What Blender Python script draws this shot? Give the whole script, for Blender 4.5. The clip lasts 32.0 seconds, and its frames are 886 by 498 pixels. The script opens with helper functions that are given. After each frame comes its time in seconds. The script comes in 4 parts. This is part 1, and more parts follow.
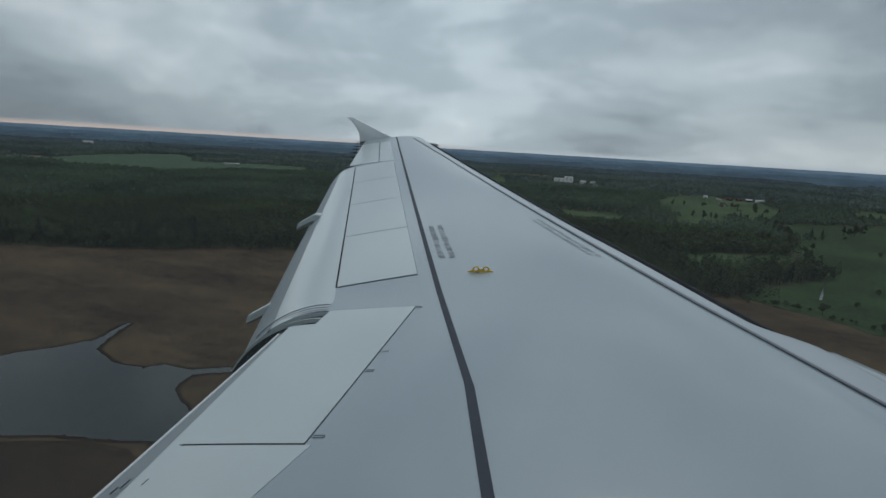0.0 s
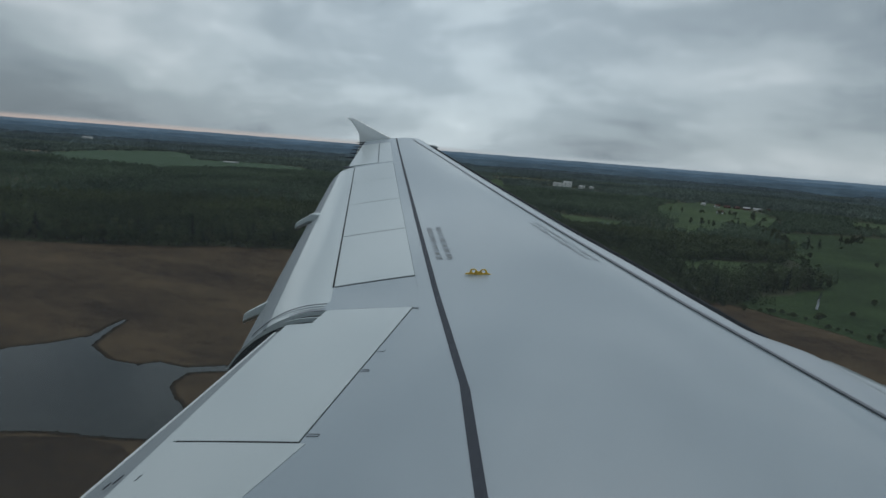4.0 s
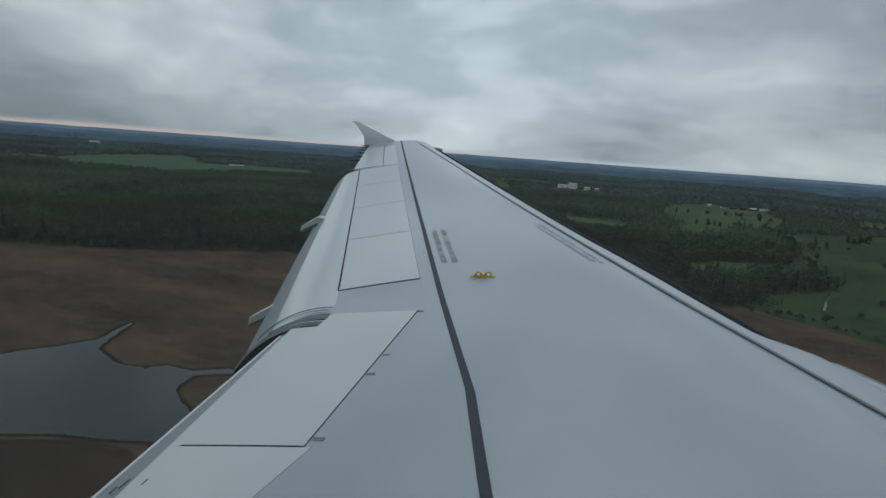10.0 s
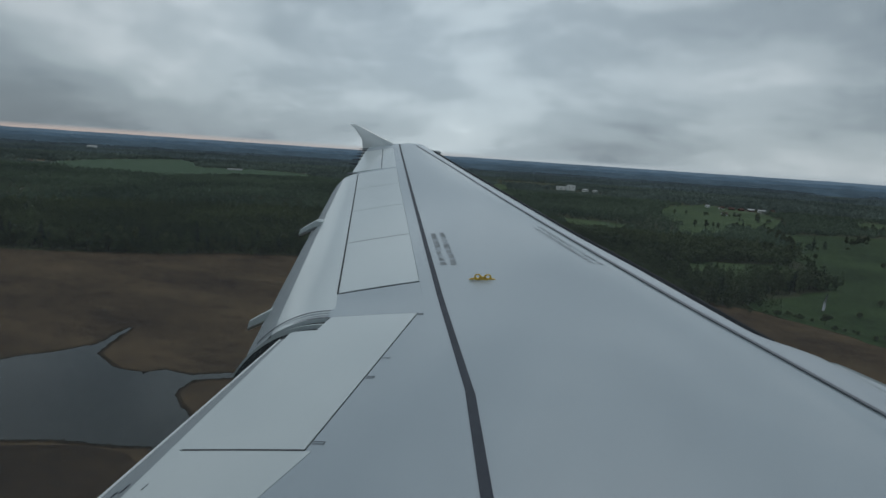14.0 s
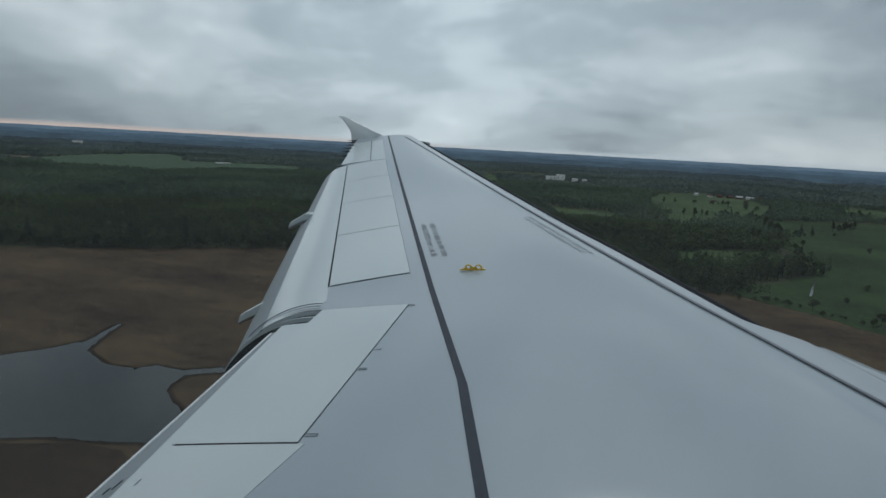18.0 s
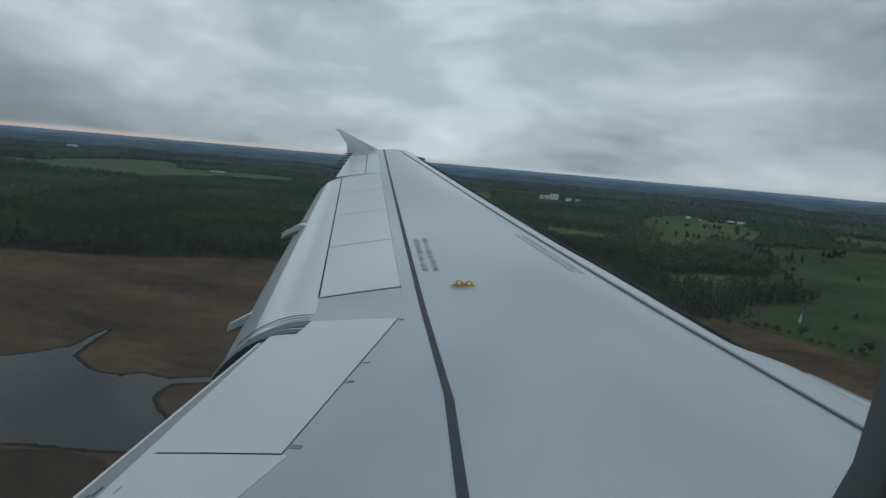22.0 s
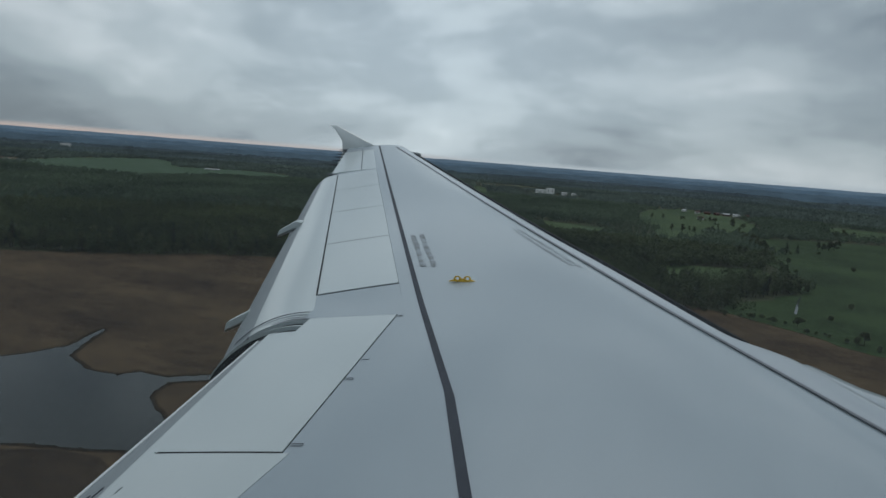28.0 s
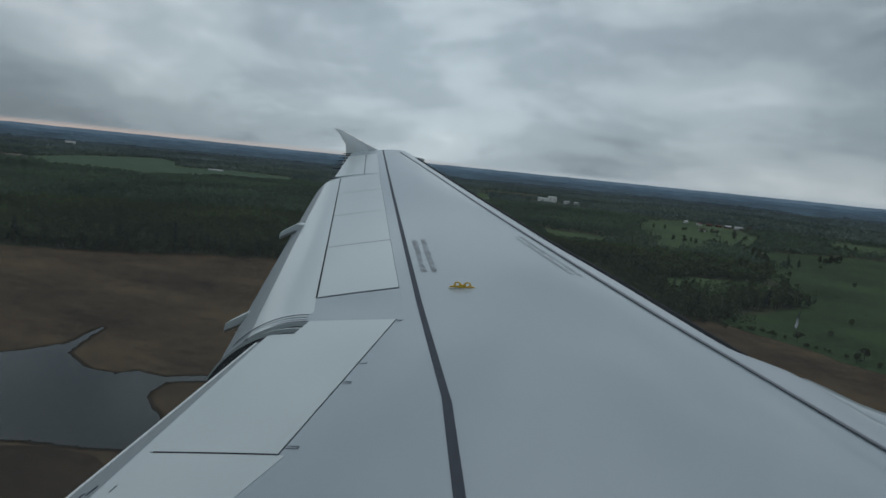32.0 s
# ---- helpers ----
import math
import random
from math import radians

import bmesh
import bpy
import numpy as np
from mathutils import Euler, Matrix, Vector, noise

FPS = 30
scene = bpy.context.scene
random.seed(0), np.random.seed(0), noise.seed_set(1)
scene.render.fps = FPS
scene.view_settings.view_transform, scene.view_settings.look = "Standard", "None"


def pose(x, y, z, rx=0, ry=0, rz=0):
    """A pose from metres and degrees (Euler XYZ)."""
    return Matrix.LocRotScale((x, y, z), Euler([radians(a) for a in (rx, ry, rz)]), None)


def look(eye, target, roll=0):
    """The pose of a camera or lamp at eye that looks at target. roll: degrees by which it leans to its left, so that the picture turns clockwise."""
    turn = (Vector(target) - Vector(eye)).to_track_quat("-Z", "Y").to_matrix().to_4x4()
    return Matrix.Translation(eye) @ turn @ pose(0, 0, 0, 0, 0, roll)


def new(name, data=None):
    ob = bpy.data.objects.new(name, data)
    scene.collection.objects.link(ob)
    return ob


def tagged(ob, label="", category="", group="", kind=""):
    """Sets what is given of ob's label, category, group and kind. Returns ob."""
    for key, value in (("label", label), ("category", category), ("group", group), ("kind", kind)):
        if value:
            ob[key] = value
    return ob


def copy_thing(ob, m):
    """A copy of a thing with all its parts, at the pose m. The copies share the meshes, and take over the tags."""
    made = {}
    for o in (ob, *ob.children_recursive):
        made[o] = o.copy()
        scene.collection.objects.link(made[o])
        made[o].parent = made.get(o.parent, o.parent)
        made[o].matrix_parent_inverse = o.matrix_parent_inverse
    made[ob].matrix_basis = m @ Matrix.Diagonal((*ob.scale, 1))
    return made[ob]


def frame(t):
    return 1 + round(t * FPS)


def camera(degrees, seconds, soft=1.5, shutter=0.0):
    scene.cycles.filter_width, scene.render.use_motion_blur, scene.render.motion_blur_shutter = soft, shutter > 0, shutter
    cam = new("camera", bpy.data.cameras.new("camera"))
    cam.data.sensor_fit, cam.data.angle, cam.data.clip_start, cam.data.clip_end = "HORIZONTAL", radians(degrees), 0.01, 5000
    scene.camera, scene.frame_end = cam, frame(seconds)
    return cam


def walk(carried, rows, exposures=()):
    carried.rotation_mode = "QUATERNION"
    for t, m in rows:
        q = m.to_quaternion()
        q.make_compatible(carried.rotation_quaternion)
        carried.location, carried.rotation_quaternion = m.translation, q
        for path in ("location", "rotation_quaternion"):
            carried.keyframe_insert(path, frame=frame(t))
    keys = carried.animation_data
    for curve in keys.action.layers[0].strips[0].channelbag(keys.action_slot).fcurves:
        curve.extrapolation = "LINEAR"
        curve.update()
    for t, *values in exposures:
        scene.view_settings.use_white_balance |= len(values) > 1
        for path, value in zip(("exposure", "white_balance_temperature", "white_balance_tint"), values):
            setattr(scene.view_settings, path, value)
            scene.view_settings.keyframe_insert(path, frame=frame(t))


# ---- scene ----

# ---- camera ----
cam = camera(70.0, 32.0, soft=1.5)
# seconds, eye, tilt, lean, turn
PATH = [
    (0.0, -3.298, 1.603, 1.751, 80.93, 3.42, 13.79),
    (0.5, -3.297, 1.601, 1.748, 81.25, 4.27, 13.69),
    (1.0, -3.298, 1.599, 1.749, 81.85, 4.75, 13.44),
    (1.5, -3.297, 1.600, 1.746, 81.51, 4.34, 13.72),
    (2.0, -3.298, 1.600, 1.749, 81.67, 3.99, 13.29),
    (2.5, -3.298, 1.599, 1.744, 81.94, 4.35, 13.55),
    (3.0, -3.297, 1.596, 1.743, 82.13, 4.51, 13.51),
    (3.5, -3.299, 1.598, 1.748, 82.33, 4.28, 12.88),
    (4.0, -3.298, 1.598, 1.745, 81.16, 4.49, 13.59),
    (4.5, -3.297, 1.601, 1.748, 80.81, 4.20, 13.82),
    (6.5, -3.299, 1.601, 1.749, 81.40, 4.55, 14.46),
    (7.0, -3.299, 1.599, 1.751, 81.98, 4.09, 13.57),
    (7.5, -3.298, 1.599, 1.748, 81.26, 4.19, 13.67),
    (8.0, -3.300, 1.601, 1.750, 81.35, 4.94, 13.68),
    (8.5, -3.298, 1.600, 1.748, 81.11, 4.58, 13.83),
    (9.0, -3.296, 1.600, 1.747, 80.87, 4.38, 14.18),
    (9.5, -3.296, 1.599, 1.748, 81.29, 3.96, 14.20),
    (10.0, -3.296, 1.602, 1.750, 81.33, 4.20, 14.09),
    (10.5, -3.297, 1.601, 1.750, 81.20, 3.70, 14.28),
    (11.0, -3.296, 1.599, 1.743, 81.42, 3.48, 13.86),
    (11.5, -3.296, 1.601, 1.748, 81.21, 3.15, 13.63),
    (12.0, -3.291, 1.600, 1.745, 81.65, 4.14, 13.31),
    (12.5, -3.297, 1.596, 1.745, 82.41, 5.27, 13.20),
    (13.0, -3.298, 1.598, 1.746, 82.36, 5.16, 13.58),
    (13.5, -3.298, 1.598, 1.748, 82.29, 4.68, 13.57),
    (14.0, -3.299, 1.600, 1.750, 81.58, 3.86, 13.99),
    (14.5, -3.300, 1.597, 1.748, 82.16, 4.66, 13.80),
    (16.5, -3.299, 1.597, 1.748, 82.06, 4.70, 14.13),
    (17.0, -3.295, 1.600, 1.750, 81.23, 3.39, 14.20),
    (17.5, -3.295, 1.603, 1.750, 81.00, 3.23, 13.75),
    (18.0, -3.296, 1.599, 1.748, 80.84, 3.19, 13.09),
    (18.5, -3.293, 1.596, 1.743, 81.24, 4.00, 12.63),
    (19.0, -3.295, 1.596, 1.743, 81.47, 3.87, 12.74),
    (19.5, -3.294, 1.598, 1.746, 81.05, 3.37, 12.88),
    (20.0, -3.297, 1.597, 1.746, 80.74, 4.22, 12.70),
    (20.5, -3.299, 1.594, 1.744, 81.61, 5.28, 12.45),
    (21.0, -3.296, 1.595, 1.746, 81.53, 4.26, 12.36),
    (21.5, -3.290, 1.594, 1.746, 81.51, 6.01, 12.61),
    (22.0, -3.287, 1.590, 1.746, 82.30, 5.05, 12.50),
    (22.5, -3.291, 1.590, 1.746, 82.21, 5.17, 12.67),
    (23.0, -3.294, 1.599, 1.748, 80.56, 4.19, 13.15),
    (23.5, -3.292, 1.602, 1.745, 80.44, 4.54, 12.43),
    (24.0, -3.298, 1.595, 1.744, 81.33, 4.41, 11.32),
    (24.5, -3.296, 1.594, 1.742, 81.54, 4.36, 11.30),
    (25.0, -3.296, 1.598, 1.744, 80.99, 5.04, 11.79),
    (25.5, -3.294, 1.599, 1.747, 81.26, 4.61, 11.50),
    (27.5, -3.297, 1.596, 1.743, 81.35, 4.47, 11.80),
    (28.0, -3.300, 1.595, 1.748, 81.90, 4.47, 12.14),
    (28.5, -3.299, 1.595, 1.745, 81.81, 4.13, 12.27),
    (29.0, -3.298, 1.597, 1.748, 81.93, 4.37, 12.21),
    (29.5, -3.299, 1.597, 1.748, 81.85, 4.55, 12.40),
    (30.0, -3.298, 1.598, 1.747, 81.22, 4.84, 12.41),
    (30.5, -3.298, 1.599, 1.751, 81.40, 5.16, 12.38),
    (31.0, -3.298, 1.595, 1.745, 81.95, 5.06, 12.16),
    (31.5, -3.299, 1.596, 1.746, 81.98, 5.45, 12.33),
    (32.0, -3.298, 1.595, 1.746, 82.42, 5.75, 12.29),
]
walk(cam, [(t, pose(x, y, z, tilt, 0, turn) @ pose(0, 0, 0, 0, 0, lean)) for t, x, y, z, tilt, lean, turn in PATH],
     exposures=[(0.0, -0.02), (9.0, 0.03), (14.0, -0.05), (18.0, 0.08), (20.0, 0.13), (22.0, 0.06), (25.0, 0.01), (28.0, 0.03), (30.0, -0.07), (32.0, -0.09)])

# ---- sky and sun ----
GROUND = -78.0
SUN_ELEVATION, SUN_TURN = radians(63), radians(-8)

SUN_WAY = (math.sin(SUN_TURN) * math.cos(SUN_ELEVATION), math.cos(SUN_TURN) * math.cos(SUN_ELEVATION), math.sin(SUN_ELEVATION))
THIN_WAY = (-0.25, 0.955, 0.16)


def build_sky():
    w = bpy.data.worlds.new("overcast_sky")
    scene.world = w
    w.use_nodes = True
    nt = w.node_tree
    nt.nodes.clear()
    N, L = nt.nodes.new, nt.links.new

    def mth(op, a, b=None, c=None):
        n = N("ShaderNodeMath")
        n.operation = op
        for i, v in enumerate((a, b, c)):
            if v is None:
                continue
            if isinstance(v, (int, float)):
                n.inputs[i].default_value = v
            else:
                L(v, n.inputs[i])
        return n.outputs[0]

    def ramp(fac, stops):
        n = N("ShaderNodeValToRGB")
        n.color_ramp.interpolation = "EASE"
        el = n.color_ramp.elements
        while len(el) < len(stops):
            el.new(0.5)
        for e, (p, c) in zip(el, stops):
            e.position, e.color = p, (*c, 1)
        L(fac, n.inputs[0])
        return n.outputs[0]

    def mix(fac, a, b):
        n = N("ShaderNodeMix")
        n.data_type = "RGBA"
        for s, v in ((n.inputs[0], fac), (n.inputs[6], a), (n.inputs[7], b)):
            if isinstance(v, (int, float)):
                s.default_value = v
            elif isinstance(v, tuple):
                s.default_value = (*v, 1)
            else:
                L(v, s)
        return n.outputs[2]

    tc = N("ShaderNodeTexCoord")
    sep = N("ShaderNodeSeparateXYZ")
    L(tc.outputs["Generated"], sep.inputs[0])
    z = mth("MAXIMUM", sep.outputs[2], 0.0)
    big = N("ShaderNodeTexNoise")
    big.inputs["Scale"].default_value = 3.0
    big.inputs["Detail"].default_value = 7.0
    big.inputs["Roughness"].default_value = 0.52
    big.inputs["Distortion"].default_value = 0.25
    mp = N("ShaderNodeMapping")
    mp.inputs["Location"].default_value = (CLOUD_X, CLOUD_Y, 0.7)
    mp.inputs["Scale"].default_value = (1, 1, 2.5)
    L(tc.outputs["Generated"], mp.inputs[0])
    L(mp.outputs[0], big.inputs["Vector"])
    broad = N("ShaderNodeTexNoise")
    broad.inputs["Scale"].default_value = 1.5
    broad.inputs["Detail"].default_value = 2.0
    L(mp.outputs[0], broad.inputs["Vector"])
    billow = N("ShaderNodeTexNoise")
    billow.inputs["Scale"].default_value, billow.inputs["Detail"].default_value, billow.inputs["Roughness"].default_value = 9.0, 5.0, 0.6
    L(mp.outputs[0], billow.inputs["Vector"])
    v = mth("ADD", mth("MULTIPLY", big.outputs[0], 0.62), mth("MULTIPLY", broad.outputs[0], 0.26))
    v = mth("ADD", v, mth("MULTIPLY", billow.outputs[0], 0.12))
    clouds = ramp(v, [(0.37, (0.198, 0.248, 0.288)), (0.45, (0.295, 0.360, 0.404)), (0.53, (0.405, 0.480, 0.524)), (0.63, (0.565, 0.642, 0.684))])
    # the deck is thinner towards the hidden sun
    dot = N("ShaderNodeVectorMath")
    dot.operation = "DOT_PRODUCT"
    L(tc.outputs["Generated"], dot.inputs[0])
    dot.inputs[1].default_value = THIN_WAY
    glow = mth("MULTIPLY_ADD", mth("POWER", mth("MAXIMUM", dot.outputs["Value"], 0.0), 13.0), SUN_GLOW, 0.78)
    lit = N("ShaderNodeVectorMath")
    lit.operation = "SCALE"
    L(clouds, lit.inputs[0])
    L(glow, lit.inputs["Scale"])
    clouds = lit.outputs[0]
    # thin pale gap under the deck along the horizon, warm to one side
    side = mth("MULTIPLY_ADD", sep.outputs[0], -1.9, -0.25)
    n = N("ShaderNodeClamp")
    L(side, n.inputs[0])
    strip = mix(n.outputs[0], (0.36, 0.42, 0.465), (0.42, 0.365, 0.345))
    low = N("ShaderNodeMapRange")
    low.inputs["From Min"].default_value, low.inputs["From Max"].default_value = 0.001, 0.007
    L(z, low.inputs[0])
    col = mix(low.outputs[0], strip, clouds)
    sky = N("ShaderNodeTexSky")
    sky.sky_type, sky.sun_disc = "NISHITA", False
    sky.sun_elevation, sky.sun_rotation = SUN_ELEVATION, SUN_TURN
    scaled = N("ShaderNodeMix")
    scaled.data_type, scaled.blend_type = "RGBA", "MULTIPLY"
    scaled.inputs[0].default_value = 1.0
    L(sky.outputs[0], scaled.inputs[6])
    scaled.inputs[7].default_value = (0.08, 0.08, 0.08, 1)
    col = mix(0.94, scaled.outputs[2], col)
    bg = N("ShaderNodeBackground")
    L(col, bg.inputs[0])
    bg.inputs[1].default_value = SKY_STRENGTH
    out = N("ShaderNodeOutputWorld")
    L(bg.outputs[0], out.inputs[0])


CLOUD_X, CLOUD_Y, SKY_STRENGTH, SUN_GLOW = 5.2, 2.4, 1.13, 0.40
build_sky()
sun = new("sun", bpy.data.lights.new("sun", "SUN"))
sun.data.energy, sun.data.angle, sun.data.color = 0.5, radians(40), (1.0, 0.97, 0.93)
sun.matrix_world = look(tuple(400 * c for c in SUN_WAY), (0, 0, 0))


# ---- materials ----
def material(name, colour, rough=0.5, metal=0.0, vary=0.12, scale=3.0, fine=40.0, bump=0.0, coat=0.0, spread=0.0, other=None, island=False, stretch=(1, 1, 1), crown=0.0):
    """Base colour with blotches at two scales, relief, and a spread of tone from piece to piece."""
    m = bpy.data.materials.new(name)
    m.use_nodes = True
    nt = m.node_tree
    N, L = nt.nodes.new, nt.links.new
    b = nt.nodes["Principled BSDF"]
    b.inputs["Roughness"].default_value, b.inputs["Metallic"].default_value = rough, metal
    b.inputs["Coat Weight"].default_value, b.inputs["Coat Roughness"].default_value = coat, 0.07
    b.inputs["Coat IOR"].default_value = 1.75
    tc = N("ShaderNodeTexCoord")
    mp = N("ShaderNodeMapping")
    mp.inputs["Scale"].default_value = stretch
    L(tc.outputs["Object"], mp.inputs[0])
    n1, n2 = N("ShaderNodeTexNoise"), N("ShaderNodeTexNoise")
    n1.inputs["Scale"].default_value, n2.inputs["Scale"].default_value = scale, fine
    n1.inputs["Detail"].default_value = n2.inputs["Detail"].default_value = 6.0
    L(mp.outputs[0], n1.inputs[0])
    L(mp.outputs[0], n2.inputs[0])
    add = N("ShaderNodeMath")
    add.operation = "MULTIPLY_ADD"
    L(n1.outputs[0], add.inputs[0])
    add.inputs[1].default_value = 0.65
    half = N("ShaderNodeMath")
    half.operation = "MULTIPLY"
    L(n2.outputs[0], half.inputs[0])
    half.inputs[1].default_value = 0.35
    L(half.outputs[0], add.inputs[2])
    rp = N("ShaderNodeValToRGB")
    c2 = other or colour
    rp.color_ramp.elements[0].position, rp.color_ramp.elements[1].position = 0.32, 0.68
    rp.color_ramp.elements[0].color = (*[max(0, c * (1 - vary)) for c in colour], 1)
    rp.color_ramp.elements[1].color = (*[min(1, c * (1 + vary)) for c in c2], 1)
    L(add.outputs[0], rp.inputs[0])
    col = rp.outputs[0]
    if spread:
        hs = N("ShaderNodeHueSaturation")
        src = N("ShaderNodeNewGeometry").outputs["Random Per Island"] if island else N("ShaderNodeObjectInfo").outputs["Random"]
        for key, k, o in (("Value", 2 * spread, 1 - spread), ("Hue", 0.05 * spread, 0.5 - 0.025 * spread)):
            mm = N("ShaderNodeMath")
            mm.operation = "MULTIPLY_ADD"
            L(src, mm.inputs[0])
            mm.inputs[1].default_value, mm.inputs[2].default_value = k, o
            L(mm.outputs[0], hs.inputs[key])
        L(col, hs.inputs["Color"])
        col = hs.outputs[0]
    L(col, b.inputs["Base Color"])
    if crown:
        geo, mixn, nrm = N("ShaderNodeNewGeometry"), N("ShaderNodeMix"), N("ShaderNodeVectorMath")
        mixn.data_type = "VECTOR"
        mixn.inputs[0].default_value = crown
        L(geo.outputs["Normal"], mixn.inputs[4])
        mixn.inputs[5].default_value = (0, 0, 1)
        nrm.operation = "NORMALIZE"
        L(mixn.outputs[1], nrm.inputs[0])
        L(nrm.outputs[0], b.inputs["Normal"])
        b.inputs["Specular IOR Level"].default_value = 0.1
        leaf, thin = N("ShaderNodeMixShader"), N("ShaderNodeBsdfTranslucent")
        leaf.inputs[0].default_value = 0.45
        L(col, thin.inputs["Color"])
        L(nrm.outputs[0], thin.inputs["Normal"])
        L(b.outputs[0], leaf.inputs[1])
        L(thin.outputs[0], leaf.inputs[2])
        L(leaf.outputs[0], nt.nodes["Material Output"].inputs[0])
    if bump:
        bp = N("ShaderNodeBump")
        bp.inputs["Strength"].default_value, bp.inputs["Distance"].default_value = bump, 0.02
        L(n2.outputs[0], bp.inputs["Height"])
        L(bp.outputs[0], b.inputs["Normal"])
    return m


PAINT_GREY = material("wing_grey_paint", (0.325, 0.388, 0.434), 0.38, 0, 0.05, 0.5, 6.0, 0.0, 0.65, stretch=(1, 0.35, 1))
PAINT_SLAT = material("slat_grey_paint", (0.36, 0.41, 0.455), 0.34, 0, 0.05, 0.8, 7.0, 0.0, 0.6, stretch=(1, 0.4, 1))
PAINT_LIGHT = material("light_grey_paint", (0.535, 0.60, 0.615), 0.32, 0, 0.05, 0.8, 7.0, 0.0, 0.6, stretch=(1, 0.4, 1))
# light flap paint darkened for the shade of drooped surfaces; also strips and lamp
FLAP_SHADE_GREY = material("flap_shade_grey", (0.245, 0.282, 0.305), 0.55, 0, 0.06, 0.8, 7.0, stretch=(1, 0.4, 1))
PAINT_WHITE = material("white_paint", (0.76, 0.80, 0.81), 0.3, 0, 0.04, 1.0, 9.0, 0.0, 0.4)
# assumed dark blue for the unseen fuselage shell, to dim the wing's root
SHELL_DARK = material("wing_dimming_blue", (0.05, 0.075, 0.12), 0.35, 0, 0.05, 1.0, 9.0)
LINE_DARK = material("dark_walkway_paint", (0.028, 0.034, 0.05), 0.6, 0, 0.15, 3.0, 40.0)
LINE_DARK.node_tree.nodes["Principled BSDF"].inputs["Specular IOR Level"].default_value = 0.2
LINE_GREY = material("grey_walkway_paint", (0.12, 0.132, 0.152), 0.5, 0, 0.15, 3.0, 40.0)
# matt black that stands in for shade in gaps; also draws the slat line
GAP_BLACK = material("gap_black", (0.016, 0.018, 0.022), 0.8, 0, 0.2, 5.0, 50.0)
GAP_BLACK.node_tree.nodes["Principled BSDF"].inputs["Specular IOR Level"].default_value = 0.15
MARK = material("faded_stencil_paint", (0.165, 0.172, 0.182), 0.38, 0, 0.3, 9.0, 80.0, 0.0, 1.0)
FADED = material("worn_stencil_paint", (0.225, 0.25, 0.27), 0.38, 0, 0.3, 9.0, 80.0, 0.0, 1.0)
YELLOW = material("yellow_enamel", (0.80, 0.50, 0.02), 0.35, 0, 0.12, 20.0, 90.0)
TRIM = material("cabin_plastic", (0.02, 0.022, 0.025), 0.6, 0, 0.06, 8.0, 120.0)


def matte(*mats):
    """Soil and grass have hardly any gloss."""
    for m in mats:
        m.node_tree.nodes["Principled BSDF"].inputs["Specular IOR Level"].default_value = 0.05


def part(name, verts, faces, mat, parent=None, label="", smooth=None):
    me = bpy.data.meshes.new(name)
    me.from_pydata([tuple(v) for v in verts], [], [tuple(f) for f in faces])
    me.update()
    me.materials.append(mat)
    if smooth:
        me.polygons.foreach_set("use_smooth", [True] * len(me.polygons))
        me.set_sharp_from_angle(angle=radians(smooth))
    ob = new(name, me)
    if parent:
        ob.parent = parent
    if label:
        ob["label"] = label
    return ob


def from_bm(name, bm, mat, parent=None, label="", smooth=None):
    bmesh.ops.recalc_face_normals(bm, faces=bm.faces)
    me = bpy.data.meshes.new(name)
    bm.to_mesh(me)
    bm.free()
    me.materials.append(mat)
    if smooth:
        me.polygons.foreach_set("use_smooth", [True] * len(me.polygons))
        me.set_sharp_from_angle(angle=radians(smooth))
    ob = new(name, me)
    if parent:
        ob.parent = parent
    if label:
        ob["label"] = label
    return ob


def slab(rows, th):
    """A closed plate from a grid of rows of top points, th thick downwards."""
    n, k = len(rows), len(rows[0])
    top = [p for r in rows for p in r]
    vs = top + [(x, y, z - th) for x, y, z in top]
    o, fs = n * k, []
    for i in range(n - 1):
        for j in range(k - 1):
            a, b, c, d = i * k + j, i * k + j + 1, (i + 1) * k + j + 1, (i + 1) * k + j
            fs += [(a, b, c, d), (o + d, o + c, o + b, o + a)]
    rim = [(0, j) for j in range(k)] + [(i, k - 1) for i in range(1, n)] + [(n - 1, j) for j in range(k - 2, -1, -1)] + [(i, 0) for i in range(n - 2, 0, -1)]
    ids = [i * k + j for i, j in rim]
    for a, b in zip(ids, ids[1:] + ids[:1]):
        fs.append((b, a, o + a, o + b))
    return vs, fs


# ---- the aircraft: X ahead, Y outboard, Z up ----
SWEEP, NOSE_UP = math.tan(radians(27.5)), math.tan(radians(5.0))


def lead(y):
    return -(y - 1.98) * SWEEP


def trail(y):
    return -6.12 - max(0.0, y - 6.4) * 0.30


def camber(s):
    s = min(max(s, 0.0), 1.0)
    return 0.55 * (0.2969 * math.sqrt(s) - 0.126 * s - 0.3516 * s * s + 0.2843 * s ** 3 - 0.1036 * s ** 4)


def chordline(y):
    return 0.1125 * (y - 1.98) + 0.2123 * ((y - 1.98) / 15) ** 2


def top_z(x, y):
    c = lead(y) - trail(y)
    return chordline(y) + (x - lead(y) + 0.72 * c) * NOSE_UP + c * (camber((lead(y) - x) / c) - camber(0.72))


def hinge(y):
    """Front edge of the spoilers."""
    return -4.58 if y < 6.27 else -4.80 - (y - 6.85) * 0.379


def spoiler_end(y):
    return -5.29 if y < 6.1 else -5.48 - (y - 6.66) * 0.383


def front_line(y):
    return -1.87 - 0.527 * (y - 5.0)


airliner = tagged(new("airliner"), "grey airliner wing with drooped flaps, seen from its cabin window", "aircraft")


